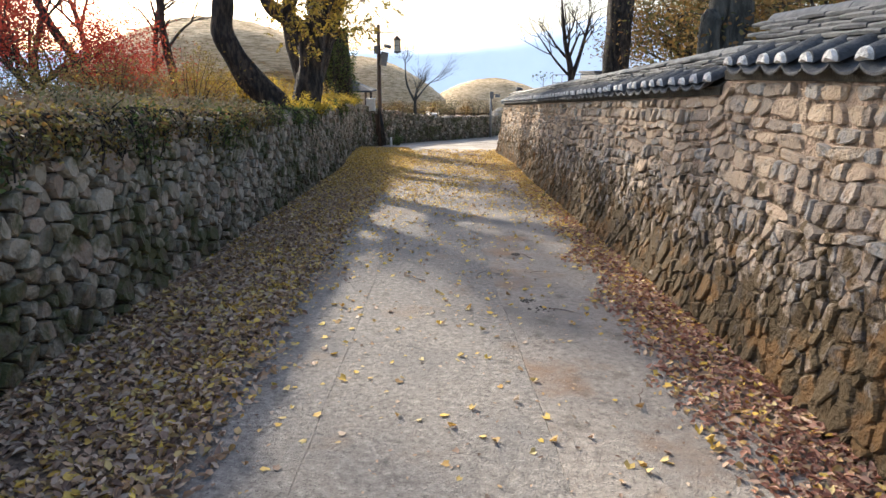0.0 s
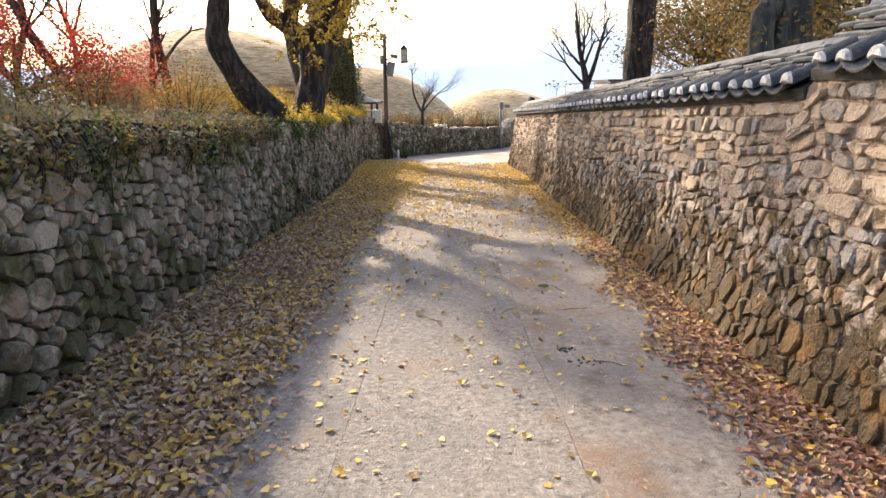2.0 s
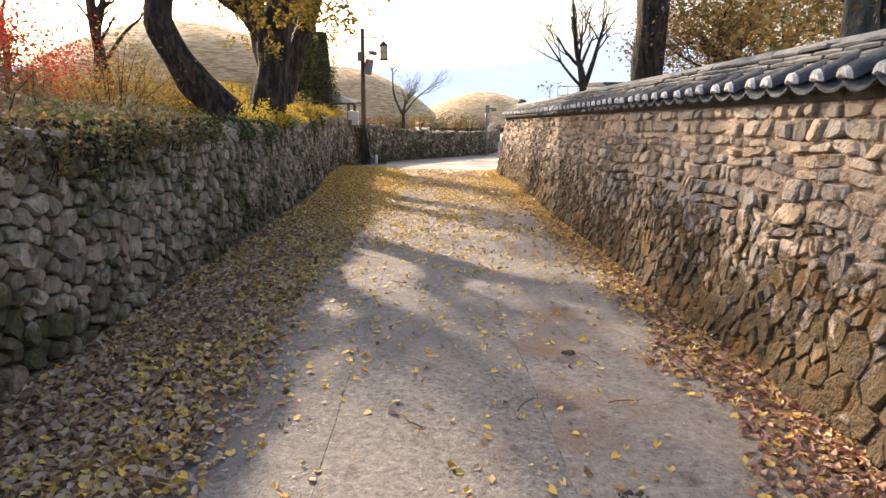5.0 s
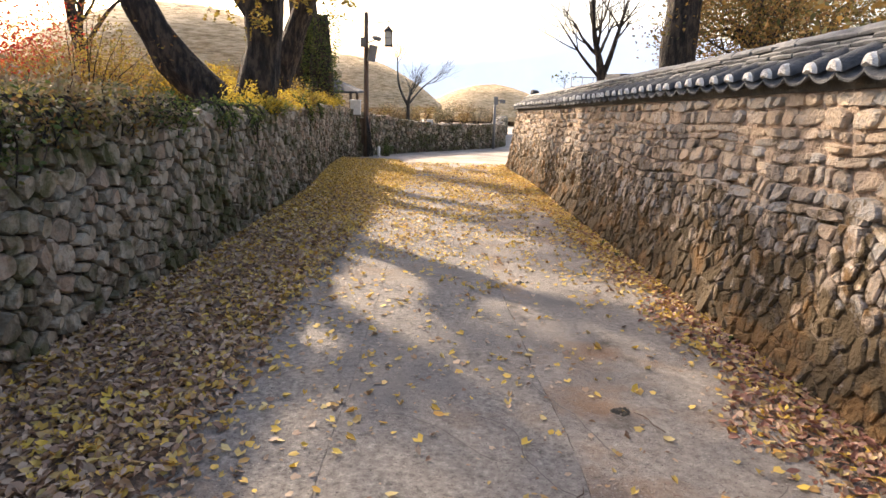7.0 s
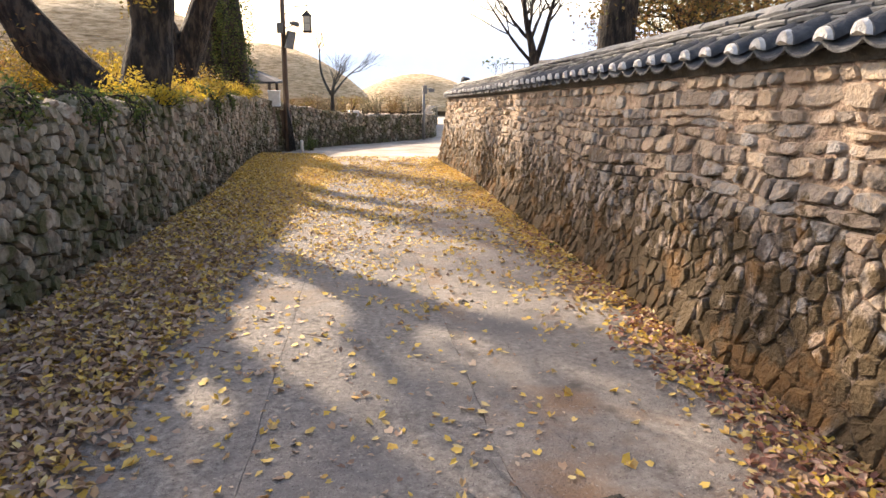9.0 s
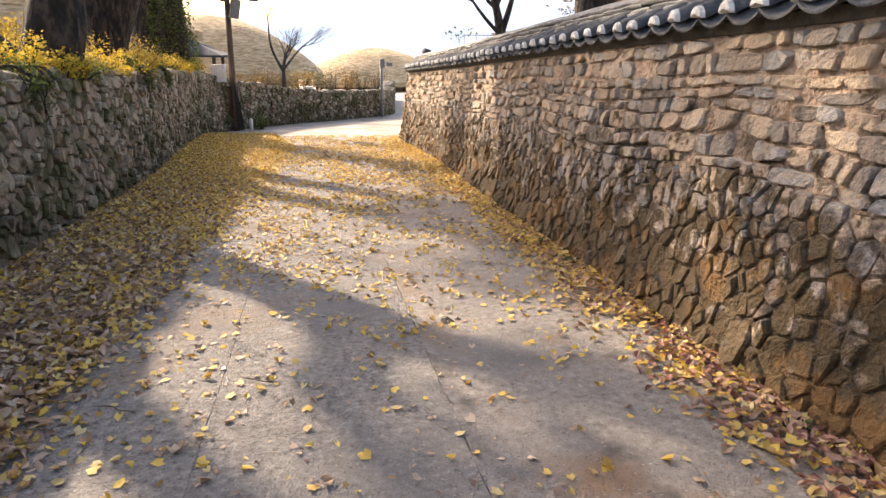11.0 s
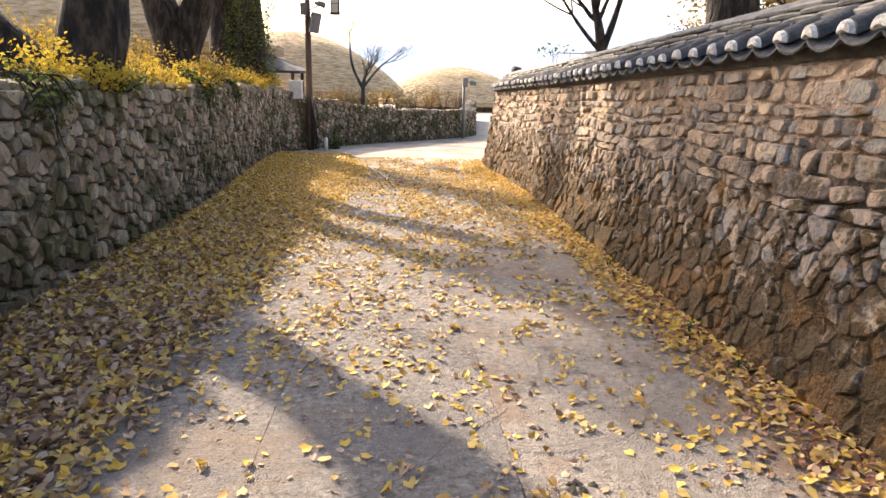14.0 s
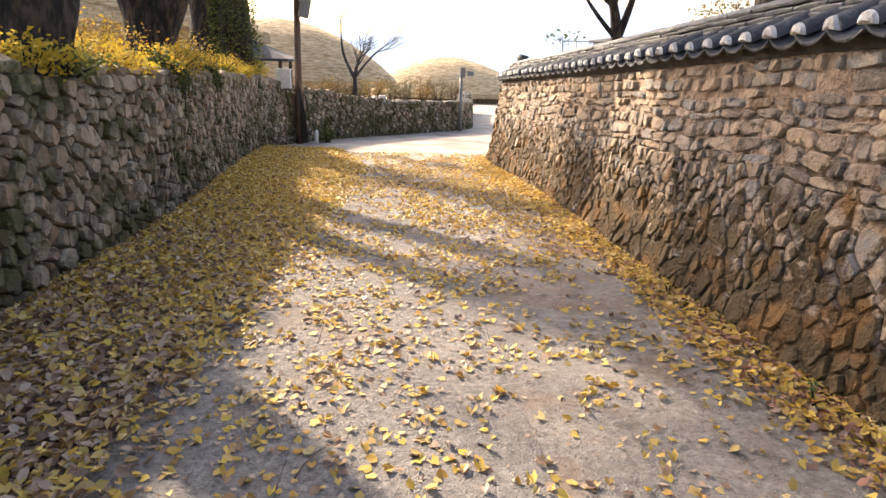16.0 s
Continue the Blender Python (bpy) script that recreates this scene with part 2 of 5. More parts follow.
def curve_points(ctrl, per=6):
    """A smooth line through the points of ctrl."""
    c = [Vector(p) for p in ctrl]
    out = []
    for i in range(len(c) - 1):
        p0, p1, p2, p3 = c[max(i - 1, 0)], c[i], c[i + 1], c[min(i + 2, len(c) - 1)]
        for k in range(per):
            t = k / per
            out.append(0.5 * ((2 * p1) + (p2 - p0) * t + (2 * p0 - 5 * p1 + 4 * p2 - p3) * t * t + (3 * p1 - p0 - 3 * p2 + p3) * t ** 3))
    out.append(c[-1])
    return out


class Line:
    """A line in the plan, by arc length."""

    def __init__(self, ctrl):
        p = curve_points([(x, y, 0) for x, y in ctrl], 10)
        self.x, self.y = np.array([q.x for q in p]), np.array([q.y for q in p])
        self.s = np.concatenate([[0], np.cumsum(np.hypot(np.diff(self.x), np.diff(self.y)))])
        self.length = float(self.s[-1])

    def at(self, s):
        return np.interp(s, self.s, self.x), np.interp(s, self.s, self.y)

    def way(self, s):
        a, b = self.at(s - 0.15), self.at(s + 0.15)
        d = Vector((b[0] - a[0], b[1] - a[1], 0))
        return d.normalized()

    def s_of_y(self, y):
        return float(np.interp(y, self.y, self.s))


def gz(y):
    """Height of the lane."""
    return np.interp(y, [-60, -8, 30, 60, 90, 150, 400, 2300], [0.5, 0.292, -1.095, -1.75, -1.9, -9, -45, -300])


def left_top(y):
    return np.interp(y, [-8, 0, 4, 5.6, 7.4, 10.5, 12.5, 15.5, 18, 21, 25, 26.5, 29.5, 32, 40], [1.5, 1.45, 1.40, 1.38, 1.24, 1.14, 1.02, 0.95, 0.91, 0.80, 0.70, 0.45, -0.04, -0.17, -0.35])


right_line = Line([(2.05, -8), (2.05, -3), (2.03, 2), (1.98, 6), (1.94, 10), (1.92, 14), (1.93, 18), (1.80, 21.2), (1.88, 22.4), (2.35, 23.3), (3.4, 23.9), (6, 25.2), (10, 27.5)])
left_line = Line([(-2.58, -8), (-2.58, -3), (-2.58, 2), (-2.58, 6), (-2.58, 9), (-2.56, 12), (-2.62, 16), (-2.83, 18.7), (-3.0, 21), (-3.1, 23.5), (-2.95, 25.3), (-2.2, 27), (-1.2, 28.3), (-0.25, 29.3), (1.0, 30.7), (2.45, 32.2), (3.0, 34), (3.2, 38), (4.2, 44)])


def right_eave(y):
    return np.where(y < 5.35, 1.73, 1.60 - 0.0485 * (y - 5.6))


def right_batter(h):
    return np.interp(h, [0, 0.4, 0.9, 1.4, 2.0], [0, 0.10, 0.16, 0.24, 0.30])


# ---- ground ----
def grid_mesh(name, xs, ys, height, mats):
    vs = [(x, y, height(x, y)) for y in ys for x in xs]
    n = len(xs)
    fs = [(j * n + i, j * n + i + 1, (j + 1) * n + i + 1, (j + 1) * n + i) for j in range(len(ys) - 1) for i in range(n - 1)]
    return make_mesh(name, vs, fs, mats)


far = [-3000, -600, -150, -60, -30]
ground = new("ground", grid_mesh("ground", far + list(range(-20, 21, 2)) + [30, 60, 150, 600, 3000], [-3000, -300, -60] + [y * 1.0 for y in range(-14, 62)] + [75, 90, 150, 400, 1000, 2300, 3000],
                                 lambda x, y: float(gz(y)) - 0.03 + 0.012 * noise.noise((x * 0.6, y * 0.6, 0)), m_ground))
tagged(ground, "pale sandy ground that runs out beyond the lane", "ground", kind="structure")


def slab(name, x0, x1, y0, y1, mat, parent):
    """One concrete slab with a worn, uneven edge."""
    n = int((y1 - y0) / 0.12)
    top, low = [], []
    for j in range(n + 1):
        y = y0 + (y1 - y0) * j / n
        row = []
        for x in np.linspace(x0(y), x1(y), 6):
            row.append((x + 0.012 * noise.noise((x * 3, y * 2.5, 5)), y, float(gz(y)) + 0.012 * noise.noise((x * 0.8, y * 0.5, 2))))
        top.append(row)
    vs = [p for r in top for p in r]
    fs = [(j * 6 + i, j * 6 + i + 1, j * 6 + i + 7, j * 6 + i + 6) for j in range(n) for i in range(5)]
    k = len(vs)
    for j in range(n + 1):
        for p in (top[j][0], top[j][-1]):
            vs.append((p[0], p[1], p[2] - 0.05))
    for j in range(n):
        fs.append((j * 6, j * 6 + 6, k + 2 * j + 2, k + 2 * j))
        fs.append((j * 6 + 5, k + 2 * j + 1, k + 2 * j + 3, j * 6 + 11))
    return part(name, make_mesh(name, vs, fs, mat, smooth=False), parent)


road = tagged(new("road"), "cracked grey concrete lane strewn with leaves", "road", kind="structure")
seam_r = lambda y: 0.64 - 0.022 * y + 0.03 * noise.noise((y * 0.8, 3, 1)) + 0.012 * noise.noise((y * 4, 3, 1)) + 0.006 * noise.noise((y * 11, 3, 1))
seam_l = lambda y: -0.72 + 0.006 * y + 0.03 * noise.noise((y * 0.7, 9, 1))
wall_in = lambda y: float(np.interp(y, left_line.y[:120], left_line.x[:120])) - 0.1
for y0, y1 in ((-8, 8.7), (8.704, 21.5)):
    slab("concrete_slab", lambda y: seam_l(y) + 0.0016, lambda y: seam_r(y) - 0.0016, y0, y1, m_concrete, road)
for y0, y1 in ((-8, 6.2), (6.204, 21.5)):
    slab("concrete_slab", lambda y: seam_r(y) + 0.0016, lambda y: 2.2, y0, y1, m_concrete_r, road)
for y0, y1 in ((-8, 21.5),):
    slab("concrete_slab", wall_in, lambda y: seam_l(y) - 0.0016, y0, y1, m_concrete, road)
g = Geo()
rnd = random.Random(5)
for sx, sy, ang, ln in ((0.55, 6.3, 1.9, 1.1), (0.5, 6.35, 0.25, 1.0), (-0.7, 9.6, 0.5, 1.6), (0.45, 10.2, -0.3, 1.2), (-0.6, 4.4, 0.15, 0.8), (0.4, 7.6, -1.1, 1.0), (-0.7, 7.3, -0.5, 1.2), (0.6, 12.8, 0.2, 1.3)):
    x, y, a = sx, sy, ang
    row = []
    for k in range(int(ln / 0.05)):
        w = 0.002 + 0.0025 * rnd.random()
        row.append(((x - w * math.sin(a), y + w * math.cos(a)), (x + w * math.sin(a), y - w * math.cos(a))))
        a += rnd.uniform(-0.35, 0.35)
        a += 0.1 * (ang - a)
        x, y = x + 0.05 * math.cos(a), y + 0.05 * math.sin(a)
    vs = [(p[0], p[1], float(gz(p[1])) + 0.0165) for r in row for p in r]
    g.add(vs, [(2 * k, 2 * k + 1, 2 * k + 3, 2 * k + 2) for k in range(len(row) - 1)])
part("crack", g.mesh("crack", m_crack), road, kind="stuff")


# garden terrace behind the dry-stone wall
def garden_height(x, y):
    t = float(left_top(y)) - 0.14
    d = max(0.0, -2.9 - x)
    t += 0.025 * min(d, 20) * (1 if y < 24 else 0.3)
    return t + 0.06 * noise.noise((x * 0.5, y * 0.5, 4)) - 0.0 * d


vs, fs = [], []
ss = np.linspace(0.0, left_line.s_of_y(36), 90)
cols = [0.30, 0.6, 1.0, 1.6, 2.4, 3.5, 5, 7, 10, 15, 22, 30]
for s in ss:
    x, y = left_line.at(s)
    for c in cols:
        yy = min(y + c * 0.25 * max(0, (y - 20) / 12), 70)
        vs.append((x - c, yy, garden_height(x - c, y) - (0.1 if c > 25 else 0)))
n = len(cols)
fs = [(j * n + i, (j + 1) * n + i, (j + 1) * n + i + 1, j * n + i + 1) for j in range(len(ss) - 1) for i in range(n - 1)]
tagged(new("garden_ground", make_mesh("garden_ground", vs, fs, m_litter)), "raised garden soil covered in dead leaves behind the stone wall", "ground", kind="structure")


# ---- stone walls ----
def cells(length, height, size, seed, flat=1.3, joint=0.008, top_gap=0.0):
    """Rubble pattern in a strip: cells as (centre, polygon). height(s) gives its upper edge; size(s, h) the stones' half width."""
    r = random.Random(seed)
    hmax = max(height(length * k / 60) for k in range(61)) + 0.1
    pts, hashed = [], {}
    tries = int(length * hmax * 900)
    for _ in range(tries):
        s, h = r.uniform(0, length), r.uniform(-0.06, hmax)
        if h > height(s) - 0.02 - top_gap:
            continue
        rad = size(s, h) * r.choice((0.5, 0.65, 0.8, 0.9, 1.0, 1.1, 1.25, 1.5))
        u = s / flat
        ku, kh = int(u / 0.25), int((h + 1) / 0.25)
        ok = True
        for a in (-1, 0, 1):
            for b in (-1, 0, 1):
                for (u2, h2, r2) in hashed.get((ku + a, kh + b), ()):
                    if (u - u2) ** 2 + (h - h2) ** 2 < ((rad + r2) * 0.86) ** 2:
                        ok = False
                        break
                if not ok:
                    break
            if not ok:
                break
        if ok:
            hashed.setdefault((ku, kh), []).append((u, h, rad))
            pts.append((u, h, rad))
    out = []
    for (u, h, rad) in pts:
        poly = [(u - 0.4, h - 0.4), (u + 0.4, h - 0.4), (u + 0.4, h + 0.4), (u - 0.4, h + 0.4)]
        ku, kh = int(u / 0.25), int((h + 1) / 0.25)
        near = [q for a in (-2, -1, 0, 1, 2) for b in (-2, -1, 0, 1, 2) for q in hashed.get((ku + a, kh + b), ()) if q[0] != u or q[1] != h]
        cut = []
        for (u2, h2, r2) in near:
            dx, dy = u2 - u, h2 - h
            d = math.hypot(dx, dy)
            if d > 0.62:
                continue
            cut.append((dx / d, dy / d, (d * d + rad * rad - r2 * r2) / (2 * d) - joint))
        cut.append((0, 1, height(u * flat) - h - 0.004 - top_gap))
        cut.append((0, -1, h + 0.08))
        cut.sort(key=lambda c: c[2])
        for nx, ny, k in cut:
            new_poly = []
            for i in range(len(poly)):
                a, b = poly[i], poly[(i + 1) % len(poly)]
                da, db = (a[0] - u) * nx + (a[1] - h) * ny - k, (b[0] - u) * nx + (b[1] - h) * ny - k
                if da <= 0:
                    new_poly.append(a)
                if (da < 0 < db) or (db < 0 < da):
                    t = da / (da - db)
                    new_poly.append((a[0] + t * (b[0] - a[0]), a[1] + t * (b[1] - a[1])))
            poly = new_poly
            if len(poly) < 3:
                break
        if len(poly) < 3:
            continue
        cx, cy = sum(p[0] for p in poly) / len(poly), sum(p[1] for p in poly) / len(poly)
        out.append(((cx * flat, cy), [(p[0] * flat, p[1]) for p in poly]))
    return out


def courses(length, low, height, seed, joint, top_gap=0.0):
    """Rough courses of flat stones between two edges of a strip, as (centre, outline)."""
    r = random.Random(seed)
    out = []
    rows = [0.0]
    while rows[-1] < 0.98:
        rows.append(rows[-1] + r.choice((0.085, 0.10, 0.12, 0.14, 0.165)))
    rows = [q / rows[-1] for q in rows]

    def edge(k, s):
        a, b = low(s), height(s) - top_gap
        wave = 0.035 * noise.noise((s * 1.5, k * 7.3, seed)) + 0.02 * noise.noise((s * 5, k * 3.7, seed))
        return a + (b - a) * rows[k] + (wave if 0 < k < len(rows) - 1 else 0.0)

    for k in range(len(rows) - 1):
        s = r.uniform(0, 0.2)
        while s < length - 0.3:
            w = r.choice((0.08, 0.11, 0.14, 0.17, 0.20, 0.24, 0.30))
            g = joint * r.uniform(0.6, 1.7)
            a, b = s + g, s + w - g
            hl0, hl1, ht0, ht1 = edge(k, a) + g, edge(k, b) + g, edge(k + 1, a) - g, edge(k + 1, b) - g
            s += w
            if r.random() < 0.03 or min(ht0 - hl0, ht1 - hl1) < 0.03:
                continue
            drop = [r.uniform(0, 0.3) * (ht0 - hl0) * (r.random() < 0.45) for _ in range(4)]
            lean = r.uniform(-0.02, 0.02)
            m = (a + b) / 2 + r.uniform(-0.2, 0.2) * w
            poly = [(a - lean, hl0 + drop[0]), (m, (hl0 + hl1) / 2 - r.uniform(0, 0.008)), (b - lean, hl1 + drop[1]), (b + lean, ht1 - drop[2]), (m, (ht0 + ht1) / 2 + r.uniform(-0.004, 0.010)), (a + lean, ht0 - drop[3])]
            out.append(((sum(p[0] for p in poly) / 6, sum(p[1] for p in poly) / 6), poly))
    return out


def stone_solid(centre, poly, place, proud, r, plain=False, blunt=1.0):
    """A rough stone with a broken front from its outline; place(s, h, out) maps to the world."""
    soft = []
    for i in range(len(poly)):
        a, b = poly[i], poly[(i + 1) % len(poly)]
        q = r.uniform(0.10, 0.32) * blunt
        for t in ((0.5 * q,) if plain else (q, 1 - r.uniform(0.10, 0.32) * blunt)):
            w = r.uniform(-0.05, 0.03)
            soft.append((a[0] + t * (b[0] - a[0]) + w * (a[0] - centre[0]), a[1] + t * (b[1] - a[1]) + w * (a[1] - centre[1])))
    n = len(soft)
    tx, ty = r.uniform(-0.2, 0.2), r.uniform(-0.2, 0.2)
    vs, fs = [], []
    for scale, out in ((1.0, -0.05), (0.985, proud * r.uniform(0.3, 0.7)), (r.uniform(0.80, 0.92), proud)):
        for (s, h) in soft:
            ds, dh = s - centre[0], h - centre[1]
            j = 1 + (r.uniform(-0.07, 0.07) if scale < 0.95 else 0)
            o = out + ((tx * ds + ty * dh) if out > 0 else 0) + (r.uniform(-0.004, 0.004) if scale < 0.95 else 0)
            vs.append(place(centre[0] + ds * scale * j, centre[1] + dh * scale * j, o))
    for k in range(2):
        for i in range(n):
            a, b = k * n + i, k * n + (i + 1) % n
            fs.append((a, b, b + n, a + n))
    # broken face: two planes meeting in a ridge
    c = r.randrange(n)
    half = n // 2
    cap = [2 * n + (c + k) % n for k in range(n)]
    fs += [tuple(cap[:half + 1]), tuple(cap[half:] + cap[:1])]
    return vs, fs


def stone_wall(name, label, line, side, height, batter, thick, size, seed, flat, joint, proud, m_body, m_face, near, s_end, top_gap=0.0, swell=0.0, split=None):
    """A rubble wall along line; side: +1 if its face looks to the right of the line. near: stretch (s0, s1) whose stones are parts."""
    wall = tagged(new(name), label, "stone wall", kind="structure")

    def place(s, h, out):
        x, y = line.at(s)
        w = line.way(s)
        nx, ny = (w.y * side, -w.x * side)
        o = out - float(batter(max(h, 0)))
        return (x + nx * o, y + ny * o, float(gz(y)) + h)

    g = Geo()
    ns = int(s_end / 0.2)
    hs = np.linspace(-0.1, 1, 10)
    rows = []
    for j in range(ns + 1):
        s = s_end * j / ns
        top = height(s)
        row = [place(s, -0.1 + (top + 0.1) * (q + 0.1) / 1.1, 0.016 * noise.noise((s * 4, q * 6, seed)) + swell * max(0.0, 1 - max(q, 0) / 0.55)) for q in hs]
        row += [place(s, top - 0.01, -thick + float(batter(top))), place(s, -0.1, -thick)]
        rows.append(row)
    k = len(rows[0])
    vs = [p for r_ in rows for p in r_]
    flip = side > 0
    fs = []
    for j in range(ns):
        for i in range(k - 1):
            f = (j * k + i, j * k + i + 1, (j + 1) * k + i + 1, (j + 1) * k + i)
            fs.append(f)
    fs.append(tuple(range(k)))
    fs.append(tuple(range(ns * k, ns * k + k)))
    g.add(vs, fs)
    me = g.mesh("core", m_body)
    bm = bmesh.new()
    bm.from_mesh(me)
    bmesh.ops.recalc_face_normals(bm, faces=bm.faces)
    bm.to_mesh(me)
    bm.free()
    part("core", me, wall)
    r = random.Random(seed + 1)
    rest = Geo()
    if split is None:
        found = cells(s_end, height, size, seed, flat, joint, top_gap)
    else:
        found = cells(s_end, split, size, seed, flat, joint) + courses(s_end, split, height, seed, joint, top_gap)
    found.sort(key=lambda c: (0 if near[0] < c[0][0] < near[1] else 1, c[0][0]))
    count = 0
    for centre, poly in found:
        foot = split is not None and centre[1] < split(centre[0])
        vs, fs = stone_solid(centre, poly, place, proud * r.uniform(0.5, 1.35) * (0.85 if foot else 1.0), r, line.at(centre[0])[1] > 15, 0.55 if foot else 1.0)
        if side < 0:
            fs = [f[::-1] for f in fs]
        fs = [f[::-1] for f in fs] if STONE_FLIP else fs
        tone = r.random()
        if count < 300 and near[0] < centre[0] < near[1]:
            part("stone", make_mesh("stone", vs, fs, m_face, [tone] * len(fs), smooth=False), wall)
            count += 1
        else:
            rest.add(vs, fs, tone)
    part("stones", rest.mesh("stones", m_face, False), wall, kind="stuff")
    return wall


STONE_FLIP = False
def right_height(s):
    x, y = right_line.at(s)
    return float(right_eave(y)) - float(gz(y)) + 0.02


def left_height(s):
    x, y = left_line.at(s)
    return float(left_top(y)) - float(gz(y)) + 0.05 * noise.noise((s * 1.3, 0, 7)) + 0.03 * noise.noise((s * 5, 0, 3))


# ---- tiled coping of the right wall ----
def arc_strip(r, a0, a1, x0, x1, z1, thick, steps=8, widen=0.0):
    """A curved tile: an arc across y, drawn from x0 to x1 (outwards), its far end raised by z1."""
    vs, fs = [], []
    for (x, z) in ((x0, z1), (x1, 0)):
        for rr in (r, r - thick):
            for k in range(steps + 1):
                a = radians(a0 + (a1 - a0) * k / steps)
                vs.append((x, rr * math.cos(a), z + rr * math.sin(a)))
    n = steps + 1
    for k in range(steps):
        o0, o1, i0, i1 = k, 2 * n + k, n + k, 3 * n + k
        fs += [(o0, o0 + 1, o1 + 1, o1), (i0, i1, i1 + 1, i0 + 1), (o1, o1 + 1, i1 + 1, i1), (o0, i0, i0 + 1, o0 + 1)]
    for k in (0, steps):
        fs.append((k, 2 * n + k, 3 * n + k, n + k))
    return vs, fs


def fixed(me):
    bm = bmesh.new()
    bm.from_mesh(me)
    bmesh.ops.recalc_face_normals(bm, faces=bm.faces)
    for e in bm.edges:
        e.smooth = e.calc_face_angle(0.0) < 0.7
    bm.to_mesh(me)
    bm.free()
    return me


RISE = 0.15
me_cover = fixed(Geo().add(*arc_strip(0.078, 0, 180, -0.33, 0.0, RISE, 0.012)).mesh("cover_tile", m_tile))
me_pan = fixed(Geo().add(*[(lambda v, f: ([(x, y, z + 0.20) for x, y, z in v], f))(*arc_strip(0.20, 226, 314, -0.33, 0.0, RISE, 0.014))][0]).mesh("pan_tile", m_tile))
g = Geo()
ring = [(0.0, 0.07 * math.cos(radians(a)), 0.074 * math.sin(radians(a))) for a in range(0, 181, 20)]
tipv = [(-0.01, y, z - 0.002) for _, y, z in ring] + [(0.022, y * 0.72, z * 0.78 + 0.004) for _, y, z in ring] + [(0.03, 0, 0.02)]
nr = len(ring)
g.add(tipv, [(i, i + 1, nr + i + 1, nr + i) for i in range(nr - 1)] + [(nr + i, nr + i + 1, 2 * nr) for i in range(nr - 1)] + [(0, nr, 2 * nr, 2 * nr - 1, nr - 1)])
me_plug = fixed(g.mesh("lime_plug", m_plug))
ridge_meshes = []
for k in range(4):
    rr = random.Random(40 + k)
    g = Geo()
    L, W, T = 0.322, 0.15, 0.024
    nseg = 5
    rows = []
    for i in range(nseg + 1):
        y = -L / 2 + L * i / nseg
        bow = 0.006 * math.sin(math.pi * i / nseg)
        e = 0.004 * noise.noise((i * 0.7, k * 3.1, 0))
        rows.append([(W / 2 + e, y, -T / 2 - 0.002), (W / 2 + 0.006 + e, y, 0.0 + bow), (W / 2 - 0.004 + e, y, T / 2 + bow), (-W / 2, y, T / 2 + bow + 0.012), (-W / 2, y, -T / 2)])
    vs = [p for r_ in rows for p in r_]
    fs = [(i * 5 + j, i * 5 + (j + 1) % 5, i * 5 + 5 + (j + 1) % 5, i * 5 + 5 + j) for i in range(nseg) for j in range(5)] + [tuple(range(5)), tuple(range(nseg * 5, nseg * 5 + 5))]
    g.add(vs, fs, rr.random())
    ridge_meshes.append(fixed(g.mesh("ridge_tile", m_ridge)))
cap_vs, cap_fs = arc_strip(0.10, 0, 180, -0.161, 0.161, 0.0, 0.022)
me_cap = fixed(Geo().add([(y, x, z) for x, y, z in cap_vs], cap_fs).mesh("cap_tile", m_ridge))


